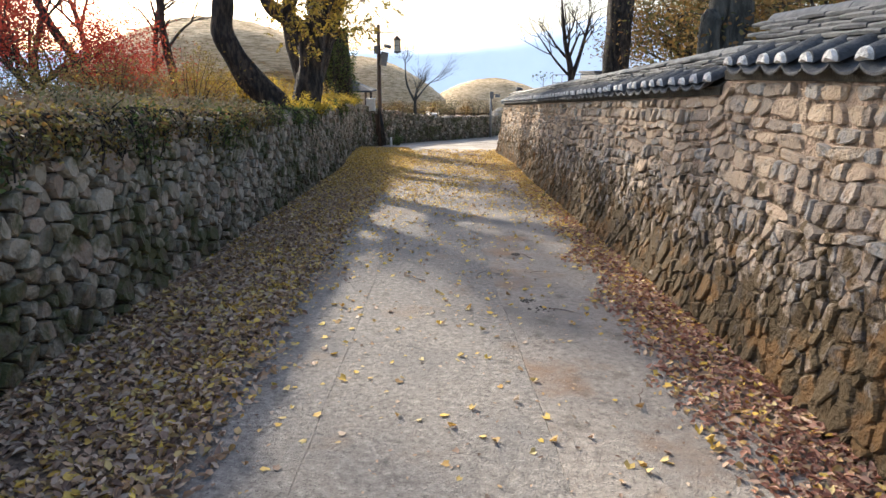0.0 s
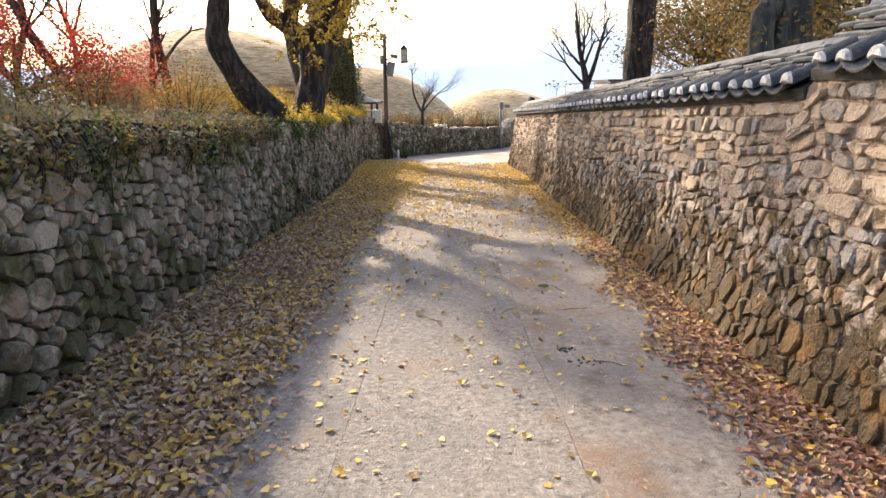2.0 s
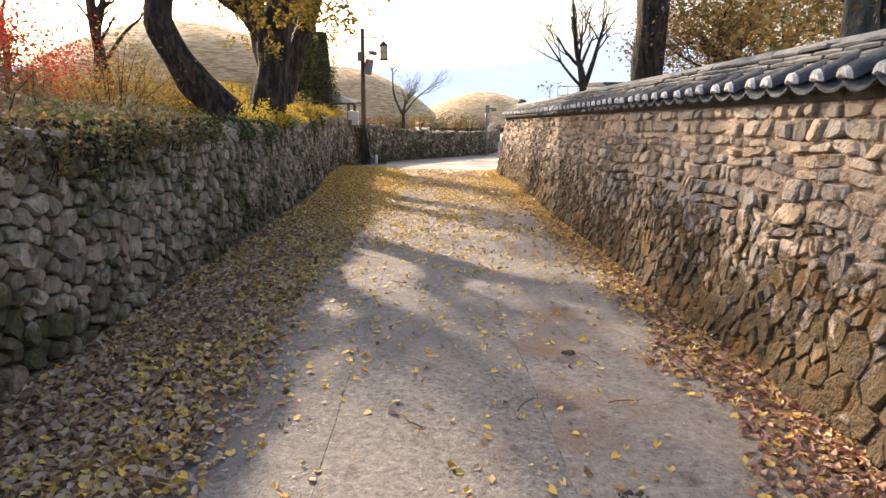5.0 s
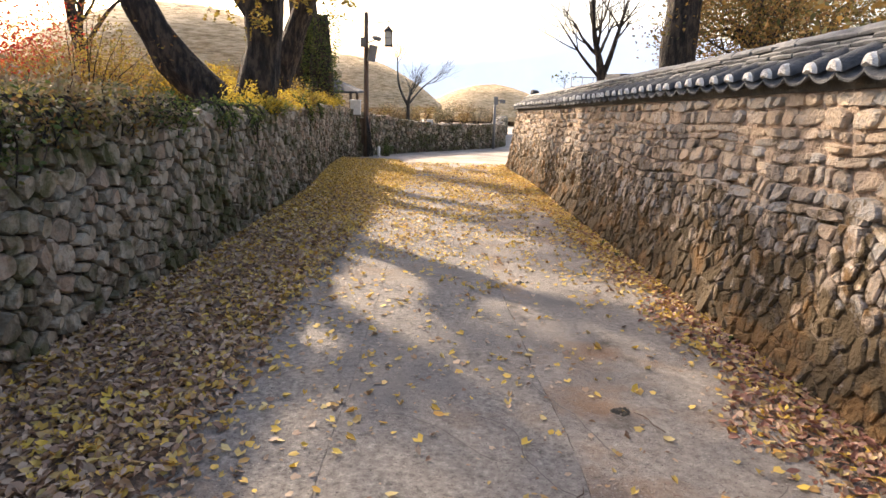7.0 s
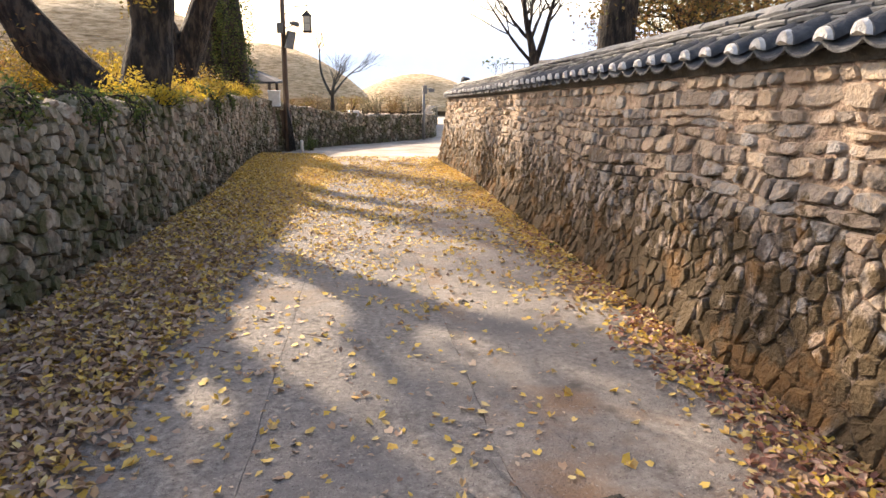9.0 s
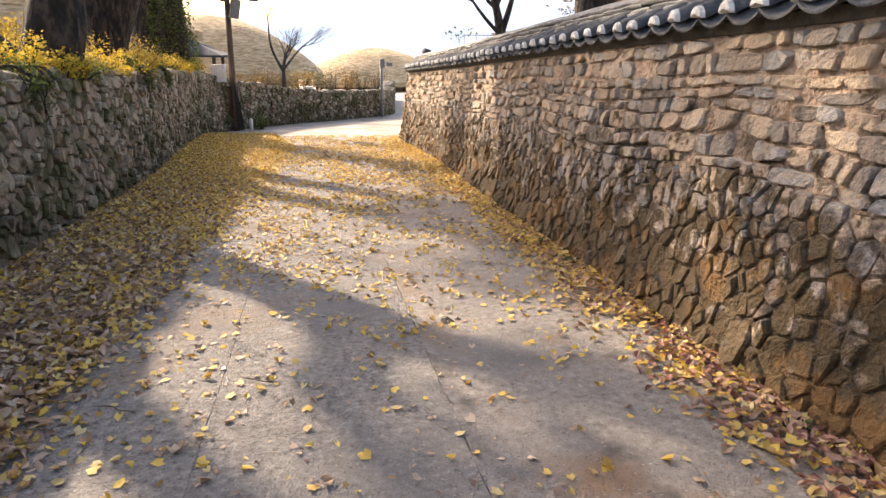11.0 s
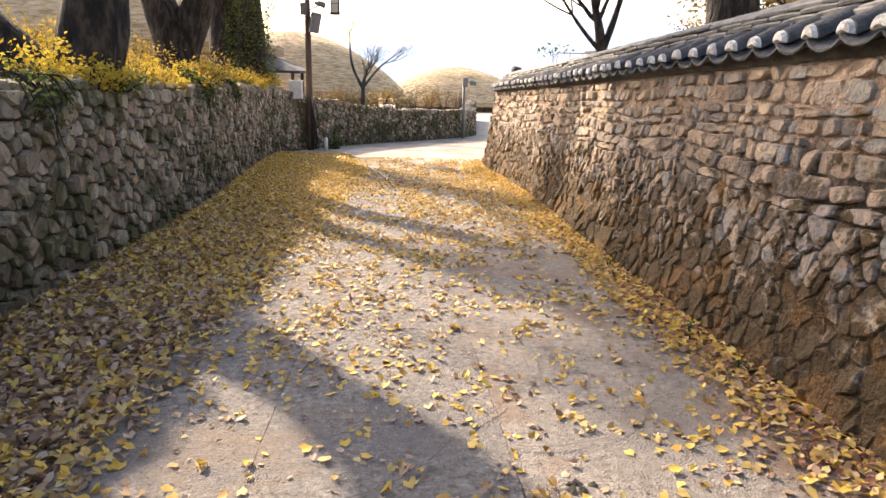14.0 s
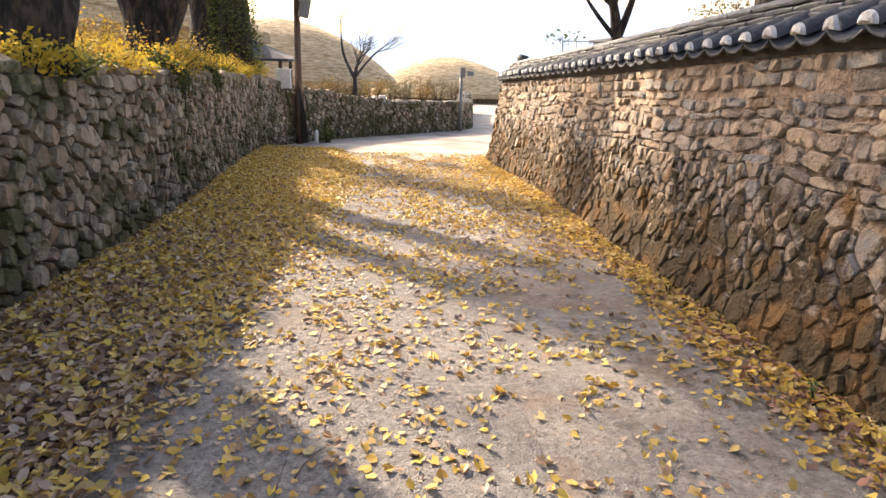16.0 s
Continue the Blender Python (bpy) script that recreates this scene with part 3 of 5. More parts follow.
def coping(name, label, s0, s1, lift, layers):
    """Tiled coping between two places along the right wall."""
    roof = tagged(new(name), label, "tiled coping", kind="structure")
    r = random.Random(int(s0 * 10) + 3)
    pitch = 0.272
    n = int((s1 - s0) / pitch)
    bed = Geo()
    beds = []

    def base(s):
        x, y = right_line.at(s)
        w = right_line.way(s)
        e = float(lift(y))
        top = right_height(s)
        b = float(right_batter(top))
        nx, ny = -w.y, w.x
        ang = math.atan2(ny, nx)
        slope = math.atan2(float(lift(y + 0.3)) - float(lift(y - 0.3)), 0.6) if abs(w.y) > 0.5 else -0.02
        return Vector((x - nx * b, y - ny * b, e)), Vector((nx, ny, 0)), ang, slope

    for k in range(n + 1):
        s = s0 + pitch * k
        p, nn, ang, sl = base(s)
        jig = lambda a: r.uniform(-a, a)
        q = p + nn * (0.10 + jig(0.012))
        m = Matrix.Translation(q + Vector((0, 0, 0.085 + jig(0.006)))) @ Euler((jig(0.04), jig(0.04), ang + jig(0.04))).to_matrix().to_4x4()
        part("cover_tile", me_cover, roof, m)
        part("lime_plug", me_plug, roof, m @ Matrix.Translation((0.002, 0, 0.004)) @ Matrix.Diagonal((1, r.uniform(0.92, 1.08), r.uniform(0.9, 1.12), 1)))
        if k < n:
            p, nn, ang, sl = base(s + pitch / 2)
            m = Matrix.Translation(p + nn * (0.115 + jig(0.01)) + Vector((0, 0, 0.015 + jig(0.005)))) @ Euler((jig(0.03), jig(0.03), ang + jig(0.03))).to_matrix().to_4x4()
            part("pan_tile", me_pan, roof, m)
    # clay bed under the tiles, coloured near black to read as shade in gaps
    ns = max(2, int((s1 - s0) / 0.25))
    rows = []
    for j in range(ns + 1):
        p, nn, ang, sl = base(s0 - 0.1 + (s1 - s0 + 0.2) * j / ns)
        rows.append([p + nn * o + Vector((0, 0, z)) for o, z in ((0.02, -0.02), (0.03, 0.05), (-0.14, 0.17), (-0.19, 0.20), (-0.20, 0.31), (-0.40, 0.31), (-0.72, 0.05), (-0.70, -0.02))])
    vs = [q for r_ in rows for q in r_]
    bed.add(vs, [(j * 8 + i, j * 8 + (i + 1) % 8, j * 8 + 8 + (i + 1) % 8, j * 8 + 8 + i) for j in range(ns) for i in range(8)] + [tuple(range(8)), tuple(range(ns * 8, ns * 8 + 8))])
    part("clay_bed", fixed(bed.mesh("clay_bed", m_soil)), roof)
    # ridge courses, each tile its own
    z = 0.205
    step = 0.335
    m_count = int((s1 - s0) / step)
    for lay in range(layers):
        for k in range(m_count + 1):
            s = s0 + step * (k + (0.5 if lay % 2 else 0.0)) - 0.02
            if s > s1 + 0.05:
                continue
            p, nn, ang, sl = base(s)
            out = -0.165 - 0.012 * lay + r.uniform(-0.008, 0.008)
            m = Matrix.Translation(p + nn * out + Vector((0, 0, z + 0.013 + r.uniform(-0.007, 0.007)))) @ Euler((0, 0, ang)).to_matrix().to_4x4() @ Euler((-sl + r.uniform(-0.025, 0.025), r.uniform(-0.05, 0.08), r.uniform(-0.045, 0.045))).to_matrix().to_4x4()
            part("ridge_tile", ridge_meshes[r.randrange(4)], roof, m)
        z += 0.036
    for k in range(m_count + 1):
        s = s0 + step * k
        p, nn, ang, sl = base(s)
        for out, zz in ((-0.135, 0.115), (-0.285, z - 0.03)):
            m = Matrix.Translation(p + nn * out + Vector((0, 0, zz + r.uniform(-0.004, 0.004)))) @ Euler((0, 0, ang)).to_matrix().to_4x4() @ Euler((-sl + r.uniform(-0.012, 0.012), 0, r.uniform(-0.02, 0.02))).to_matrix().to_4x4()
            part("cap_tile", me_cap, roof, m @ (Matrix.Diagonal((0.85, 1.04, 0.8, 1)) if zz > 0.2 else Matrix.Diagonal((0.8, 1.04, 0.75, 1))))
    return roof


s_step = right_line.s_of_y(5.35)
# joined at the step: the low run starts under the high one
coping("coping_low", "weathered grey clay tile coping on the low wall", s_step + 0.14, right_line.length - 3.5, lambda y: 1.60 - 0.0485 * (y - 5.6), 4)
coping("coping_high", "weathered grey clay tile coping on the higher wall", right_line.s_of_y(-6.0), s_step - 0.10, lambda y: 1.73 + 0 * y, 6)


# ---- leaves ----
FAN = np.array([(0, 0, 0), (-0.42, 0.42, 0.10), (-0.30, 0.86, 0.16), (0, 0.72, 0), (0.30, 0.86, 0.16), (0.42, 0.42, 0.10)])
BLADE = np.array([(0, 0, 0), (-0.27, 0.5, 0.14), (0, 1.0, 0.0), (0.27, 0.5, 0.14)])
OVAL = np.array([(0, 0, 0), (-0.27, 0.35, 0.12), (-0.20, 0.72, 0.14), (0, 1.0, 0.02), (0.20, 0.72, 0.14), (0.27, 0.35, 0.12)])


def leaf_mesh(name, pos, size, tilt, mat, shape, seed, curl=1.0, tones=None, smooth=False):
    """Many leaves in one mesh. tilt: how far each may lean, in radians."""
    r = np.random.RandomState(seed)
    n = len(pos)
    pos = np.asarray(pos, dtype=float)
    yaw, pit, rol = r.uniform(0, 2 * np.pi, n), r.normal(0, 1, n) * tilt, r.normal(0, 1, n) * tilt
    sz = size * r.uniform(0.6, 1.25, n)
    base = np.repeat(shape[None], n, 0) * sz[:, None, None]
    base[:, :, 2] *= (curl * r.uniform(-0.6, 2.2, n))[:, None]
    base[:, :, 0] *= r.uniform(0.7, 1.15, n)[:, None]
    base[:, :, 1] -= 0.45 * sz[:, None]

    def turn(a, i, j):
        c, s = np.cos(a)[:, None], np.sin(a)[:, None]
        p, q = base[:, :, i].copy(), base[:, :, j].copy()
        base[:, :, i], base[:, :, j] = c * p - s * q, s * p + c * q

    turn(pit, 1, 2)
    turn(rol, 0, 2)
    turn(yaw, 0, 1)
    v = (base + pos[:, None, :]).reshape(-1, 3)
    k = np.arange(n)[:, None] * len(shape)
    quads = [[0, 3, 2, 1]] if len(shape) == 4 else [[0, 3, 2, 1], [0, 5, 4, 3]]
    nq = len(quads)
    f = np.concatenate([k + np.array([q]) for q in quads], 1).reshape(-1)
    me = bpy.data.meshes.new(name)
    me.vertices.add(len(v))
    me.vertices.foreach_set("co", v.reshape(-1))
    me.loops.add(len(f))
    me.loops.foreach_set("vertex_index", f.astype(np.int32))
    me.polygons.add(nq * n)
    me.polygons.foreach_set("loop_start", np.arange(nq * n, dtype=np.int32) * 4)
    me.materials.append(mat)
    t = r.uniform(0, 1, n) if tones is None else tones
    me.attributes.new("tone", "FLOAT", "FACE").data.foreach_set("value", np.repeat(t, nq).astype(np.float32))
    me.update(calc_edges=True)
    me.validate()
    return me


def litter_edge(y):
    """Where the bed of leaves along the left wall ends on the lane."""
    return np.interp(y, [-8, 2, 5, 9, 12, 14, 17, 21, 24], [-1.15, -1.15, -1.25, -1.35, -1.25, -1.1, -0.9, -0.7, -1.3])


def litter_height(x, y):
    xw = np.interp(y, left_line.y[:150], left_line.x[:150])
    t = np.clip((litter_edge(y) - x) / np.maximum(litter_edge(y) - xw, 0.1), 0, 1)
    return 0.085 * t ** 0.8 * np.interp(y, [14, 22], [1, 0.5])


# soft bed under the loose leaves
ys = np.arange(-8, 24.5, 0.2)
us = np.linspace(0, 1, 9)
vs = []
for y in ys:
    xw = float(np.interp(y, left_line.y[:150], left_line.x[:150])) - 0.05
    xe = float(litter_edge(y)) + 0.14 * noise.noise((y * 1.7, 0, 0)) + 0.08 * noise.noise((y * 5, 3, 0)) - 0.06
    for u in us:
        x = xw + (xe - xw) * u
        vs.append((x, y, float(gz(y)) - 0.006 + float(litter_height(x, y)) + (0.018 + 0.02 * noise.noise((x * 5, y * 5, 1))) * (1 - u ** 4) - 0.02 * (u == 1)))
fs = [(j * 9 + i, j * 9 + i + 1, j * 9 + i + 10, j * 9 + i + 9) for j in range(len(ys) - 1) for i in range(8)]
tagged(new("leaf_bed", make_mesh("leaf_bed", vs, fs, m_litter)), "bed of rotting brown leaves along the dry-stone wall", "leaf litter", kind="stuff")

rs = np.random.RandomState(11)


def scatter(n, xlo, xhi, ylo, yhi, keep):
    x, y = rs.uniform(xlo, xhi, n), rs.uniform(ylo, yhi, n)
    ok = rs.uniform(0, 1, n) < keep(x, y)
    return x[ok], y[ok]


def clump(x, y, s=1.3, off=0.0):
    return np.array([noise.noise((a * s + off, b * s, off)) for a, b in zip(x, y)])


def on_lane(x, y, up=0.012):
    wave = np.array([noise.noise((a * 0.8, d * 0.5, 2)) for a, d in zip(x, y)]) * 0.012
    bed = litter_height(x, y)
    return np.stack([x, y, gz(y) + wave + bed + rs.uniform(0.0, 1.0, len(x)) * (0.006 + 0.022 * (bed > 0.004)) + up], 1)


def xwall_l(y):
    return np.interp(y, left_line.y[:150], left_line.x[:150])


def xwall_r(y):
    return np.interp(y, right_line.y[:105], right_line.x[:105])


# dense bed on the left
x, y = scatter(110000, -3.2, -0.5, -3, 24.2, lambda x, y: (x > xwall_l(y) + 0.02) * np.clip((litter_edge(y) + 0.12 - x) / 0.35, 0, 1))
frac = np.interp(y, [0, 4, 8, 11, 14, 18], [0.06, 0.09, 0.15, 0.30, 0.58, 0.95]) + 0.25 * clump(x, y, 0.9) + 0.12 * np.clip((x - litter_edge(y) + 0.5) * 2, 0, 1)
yel = rs.uniform(0, 1, len(x)) < frac
p = on_lane(x, y)
tagged(new("fallen_leaves", leaf_mesh("fallen_leaves", p[~yel], 0.064, 0.46, m_brown, OVAL, 21, 1.3)), "dry curled brown leaves heaped along the wall", "fallen leaves", kind="stuff")
tagged(new("fallen_leaves", leaf_mesh("fallen_leaves", p[yel], 0.056, 0.36, m_yellow, FAN, 22, 1.4)), "yellow ginkgo leaves lying among brown ones", "fallen leaves", kind="stuff")
# scattered on the lane, denser further down
x, y = scatter(98000, -1.6, 2.0, -3, 23.6, lambda x, y: np.clip(np.interp(y, [-3, 3, 7, 10, 12, 14, 16, 18, 22, 23.6], [0.012, 0.016, 0.036, 0.10, 0.21, 0.36, 0.6, 0.9, 0.95, 0.1])
                * (0.75 + 1.3 * clump(x, y, 1.1, 2.0) + 1.6 * clump(x, y, 4.0, 5.0)) + np.interp(y, [0, 9, 14, 18], [0.012, 0.05, 0.12, 0]) * np.clip((-0.4 - x) / 0.6, 0, 1.5), 0, 1) * (x < xwall_r(y) - 0.02))
p = on_lane(x, y, 0.004)
old = rs.uniform(0, 1, len(p)) < 0.36
tagged(new("fallen_leaves", leaf_mesh("fallen_leaves", p[old], 0.05, 0.26, m_brown, FAN, 27, 1.6)), "browned ginkgo leaves scattered over the concrete lane", "fallen leaves", kind="stuff")
tagged(new("fallen_leaves", leaf_mesh("fallen_leaves", p[~old], 0.055, 0.22, m_yellow, FAN, 23, 1.5)), "yellow ginkgo leaves scattered over the concrete lane", "fallen leaves", kind="stuff")
x, y = scatter(7000, -1.3, 1.9, -3, 20, lambda x, y: 0.35 + 0.3 * clump(x, y, 1.6, 8.0))
tagged(new("fallen_leaves", leaf_mesh("fallen_leaves", on_lane(x, y, 0.003), 0.03, 0.18, m_brown, OVAL, 24)), "small dry brown leaves scattered over the lane", "fallen leaves", kind="stuff")
# drift of russet leaves under the right wall
edge_r = lambda y: np.interp(y, [-3, 2, 4, 6, 9, 14, 20], [0.66, 0.66, 0.6, 0.52, 0.36, 0.34, 0.5])
x, y = scatter(80000, 0.9, 2.05, -3, 22.5, lambda x, y: (x < xwall_r(y) + 0.02) * np.clip(1.15 - (xwall_r(y) - x) / (edge_r(y) * (1 + 0.6 * clump(x * 0, y, 1.2, 3.0))), 0, 1) ** 1.05 * np.interp(y, [6, 9], [1, 0.75]))
frac = np.interp(y, [0, 4, 8, 11, 15, 18], [0.03, 0.05, 0.2, 0.5, 0.8, 0.95])
yel = rs.uniform(0, 1, len(x)) < frac
p = on_lane(x, y, 0.005)
p[:, 2] += 0.05 * np.clip(1 - (xwall_r(y) - x) / 0.4, 0, 1)
tagged(new("fallen_leaves", leaf_mesh("fallen_leaves", p[~yel], 0.056, 0.42, m_red, OVAL, 25)), "russet leaves drifted against the mortared wall", "fallen leaves", kind="stuff")
tagged(new("fallen_leaves", leaf_mesh("fallen_leaves", p[yel], 0.06, 0.24, m_yellow, FAN, 26)), "yellow ginkgo leaves drifted against the mortared wall", "fallen leaves", kind="stuff")


# ---- trees and bushes ----
def branch(g, tips, start, way, length, radius, depth, r, lift=0.15, spread=0.55, kids=3, sides=7, wander=0.25):
    n = 5
    pts, rad = [Vector(start)], [radius]
    d = Vector(way).normalized()
    for k in range(n):
        d = (d + Vector((r.gauss(0, wander), r.gauss(0, wander), r.gauss(0, wander) + lift)) * 0.35).normalized()
        pts.append(pts[-1] + d * length / n)
        rad.append(radius * (1 - 0.55 * (k + 1) / n))
    g.tube(pts[::2] + pts[-1:] if depth == 0 else pts, rad[::2] + rad[-1:] if depth == 0 else rad, 3 if depth == 0 else sides, 0.12)
    if depth == 0:
        tips.append((pts[3], pts[-1]))
        return
    for k in range(kids):
        i = r.randint(2, n)
        a = (pts[min(i + 1, n)] - pts[i - 1]).normalized()
        side = a.cross(Vector((r.gauss(0, 1), r.gauss(0, 1), r.gauss(0, 1)))).normalized()
        branch(g, tips, pts[i], a + side * spread * r.uniform(0.6, 1.6), length * r.uniform(0.5, 0.78), rad[i] * r.uniform(0.5, 0.7), depth - 1, r, lift, spread, kids, max(4, sides - 2), wander)


def tree(name, label, limbs, bark, seed, leaf=None, leaf_mat=None, leaves=0, spray=0.3, depth=2, kids=3, twig=1.4, lift=0.15, spread=0.6, sides=20, droop=0.0, size=0.075, pinnate=0):
    """limbs: (points, radii, sprouts): thick limbs drawn through points; from the last points of each, branches sprout."""
    top = tagged(new(name), label, "tree")
    r = random.Random(seed)
    g, tips = Geo(), []
    for pts, radii, sprouts, *weight in limbs:
        first = len(tips)
        c = curve_points(pts, 5)
        rr = np.interp(np.linspace(0, len(radii) - 1, len(c)), range(len(radii)), radii)
        g.tube(c, list(rr), sides, 0.22)
        for k in range(sprouts):
            i = len(c) - 1 - (0 if k == 0 else r.randint(0, max(1, int(len(c) * 0.45))))
            a = (c[i] - c[max(i - 2, 0)]).normalized()
            side = a.cross(Vector((r.gauss(0, 1), r.gauss(0, 1), r.gauss(0, 1)))).normalized()
            branch(g, tips, c[i], a + side * r.uniform(0.3, 1.1), twig * r.uniform(0.7, 1.25), min(rr[i] * 0.6, 0.09), depth, r, lift, spread, kids)
        tips += tips[first:] * (weight[0] - 1 if weight else 0)
    part("trunk", g.mesh("trunk", bark), top)
    if leaves and tips:
        rr = np.random.RandomState(seed)
        pick = rr.randint(0, len(tips), leaves)
        a = np.array([tips[i][0] for i in pick])
        b = np.array([tips[i][1] for i in pick])
        t = rr.uniform(0, 1.15, leaves)[:, None]
        pos = a + (b - a) * t + rr.normal(0, spray, (leaves, 3)) * 0.5
        pos[:, 2] -= droop * rr.uniform(0, 1, leaves)
        if pinnate:
            # leaflets in two rows along hanging stalks
            n = leaves // pinnate
            k = np.tile(np.arange(pinnate), n)
            ang = np.repeat(rr.uniform(0, 2 * np.pi, n), pinnate)
            fall = np.repeat(rr.uniform(0.2, 1.3, n), pinnate)
            q = (k // 2 + 1) * size * 0.55
            side = (k % 2 * 2 - 1) * size * 0.42
            root = np.repeat(pos[:n], pinnate, 0)
            pos = root + np.stack([q * np.cos(ang) * np.cos(fall) - side * np.sin(ang), q * np.sin(ang) * np.cos(fall) + side * np.cos(ang), -q * np.sin(fall)], 1)
        part("foliage", leaf_mesh("foliage", pos, size, 0.9, leaf_mat, leaf if leaf is not None else BLADE, seed), top, kind="stuff")
    return top


def gh(x, y):
    return garden_height(x, y) - 0.05


tree("old_tree", "old forked dark-barked tree with yellow leaves on the terrace", [
    ([(-3.25, 14.1, 0.7), (-3.65, 14.1, 1.25), (-4.15, 14.05, 1.85), (-4.5, 14.0, 2.5), (-4.48, 14.0, 3.1), (-4.35, 13.95, 3.9), (-4.55, 13.9, 5.2)], [0.34, 0.27, 0.25, 0.23, 0.21, 0.17, 0.11], 2),
    ([(-4.4, 13.95, 3.55), (-5.0, 13.8, 3.95), (-5.8, 13.5, 4.15), (-6.6, 13.2, 4.7)], [0.14, 0.10, 0.07, 0.04], 3),
    ([(-3.05, 14.1, 0.7), (-2.9, 14.15, 1.3), (-2.78, 14.2, 1.9), (-2.72, 14.2, 2.5), (-2.5, 14.2, 3.1), (-2.0, 14.1, 3.9), (-1.5, 13.9, 4.9)], [0.36, 0.28, 0.25, 0.26, 0.21, 0.15, 0.08], 8),
    ([(-2.75, 14.2, 2.4), (-3.15, 14.2, 2.85), (-3.6, 14.2, 3.2), (-4.0, 14.4, 3.9)], [0.24, 0.18, 0.14, 0.08], 3),
    ([(-2.6, 14.2, 2.7), (-2.7, 14.5, 3.6), (-2.5, 14.9, 4.8), (-2.2, 15.0, 6.4)], [0.2, 0.15, 0.1, 0.06], 8),
    # Limb out of view, added so that its leaves shade the right wall.
    ([(-2.6, 14.7, 4.3), (-3.1, 14.5, 5.3), (-3.4, 14.3, 6.8)], [0.10, 0.07, 0.03], 12, 2),
    ([(-2.5, 14.1, 3.1), (-2.25, 13.7, 3.5), (-1.95, 13.4, 3.45)], [0.05, 0.035, 0.02], 5, 2),
    ([(-2.6, 14.1, 2.9), (-2.5, 13.6, 3.25), (-2.6, 13.3, 3.2)], [0.05, 0.035, 0.02], 5, 2),
    ([(-3.2, 14.1, 3.0), (-3.1, 13.7, 3.5), (-2.9, 13.5, 3.6)], [0.05, 0.035, 0.02], 4, 2),
    # Crown limbs above the view, added to deepen the shade on the lane.
    ([(-4.5, 13.9, 5.0), (-4.3, 14.2, 6.2), (-3.6, 14.4, 7.4)], [0.13, 0.1, 0.05], 4),
    ([(-1.6, 13.95, 4.7), (-0.9, 13.6, 5.6), (-0.5, 13.4, 6.6)], [0.1, 0.08, 0.04], 8),
    ([(-4.5, 13.9, 4.6), (-5.4, 14.2, 5.6), (-5.8, 14.3, 6.8)], [0.10, 0.07, 0.03], 3),
], m_bark, 3, BLADE, m_locust, 14000, 0.32, 2, 3, 0.80, 0.12, 0.8, 24, 0.04, 0.075, 10)
tree("old_tree", "stout forked tree with rough dark bark behind the wall", [
    ([(-4.1, 20.4, 0.6), (-4.15, 20.4, 1.5), (-4.35, 20.4, 2.3), (-4.6, 20.5, 3.3), (-4.5, 20.6, 5.0), (-4.7, 20.4, 7.0), (-4.6, 20.2, 8.8)], [0.42, 0.35, 0.28, 0.22, 0.17, 0.11, 0.06], 12),
    ([(-4.05, 20.4, 1.3), (-3.7, 20.4, 2.2), (-3.3, 20.3, 3.2), (-2.7, 20.0, 4.8), (-2.2, 19.6, 6.4)], [0.29, 0.28, 0.23, 0.17, 0.09], 12, 2),
    # Mostly hidden limb, added to throw leaf shade on the lane's right half.
    ([(-4.55, 20.5, 3.6), (-4.1, 20.2, 4.3), (-3.7, 20.0, 5.2)], [0.10, 0.07, 0.04], 12, 2),
    ([(-2.9, 20.1, 4.3), (-2.2, 20.6, 5.3), (-1.6, 21.0, 6.6)], [0.15, 0.11, 0.06], 9, 2),
], m_bark, 4, BLADE, m_locust, 60000, 0.42, 2, 3, 1.25, 0.06, 0.7, 24, 0.4, 0.08, 10)
tree("old_tree", "tall dark straight-trunked tree behind the stone wall", [
    ([(-4.5, 25.6, 0.2), (-4.45, 25.6, 1.5), (-4.4, 25.6, 3.2), (-4.3, 25.5, 5.2), (-4.0, 25.2, 7.4)], [0.58, 0.48, 0.44, 0.35, 0.22], 7),
], m_bark, 6, BLADE, m_locust, 10000, 0.5, 2, 3, 1.9, 0.1, 0.7, 24, 0.3, 0.09, 10)
# Upper stem and bronze crown lie out of view, added to cast dapple.
tree("thin_tree", "slender leaning garden tree with a leafy crown added out of view", [([(-5.9, 11.7, 1.0), (-6.3, 11.7, 1.9), (-6.8, 11.7, 2.8), (-7.2, 11.6, 4.2), (-7.3, 11.6, 5.8), (-7.1, 11.6, 7.6)], [0.09, 0.08, 0.07, 0.06, 0.045, 0.025], 12)], m_bark, 8, BLADE, m_olive, 6000, 0.4, depth=3, kids=3, twig=1.2, size=0.08)
# Crown above 6 m is unseen, added to shade the right wall.
tree("thin_tree", "slender dark garden tree with a wide crown added overhead for shade", [([(-6.35, 16.2, 0.9), (-6.5, 16.2, 1.8), (-6.65, 16.2, 2.8), (-6.6, 16.2, 4.2), (-6.4, 16.1, 7.0), (-5.9, 16.0, 10.2)], [0.11, 0.095, 0.085, 0.075, 0.06, 0.03], 14), ([(-6.4, 16.1, 7.2), (-5.3, 15.7, 8.6), (-4.6, 15.4, 10.0)], [0.06, 0.05, 0.02], 12), ([(-6.4, 16.1, 6.9), (-5.3, 16.1, 7.7), (-4.3, 16.0, 8.5)], [0.06, 0.045, 0.02], 14), ([(-6.3, 16.1, 7.8), (-7.0, 16.4, 8.8), (-7.6, 16.6, 10.0)], [0.05, 0.04, 0.02], 7), ([(-6.2, 16.1, 8.0), (-5.4, 16.7, 9.0), (-5.0, 17.0, 10.2)], [0.05, 0.04, 0.02], 10)], m_bark, 9, BLADE, m_olive, 60000, 0.5, depth=3, kids=3, twig=1.4, size=0.085)
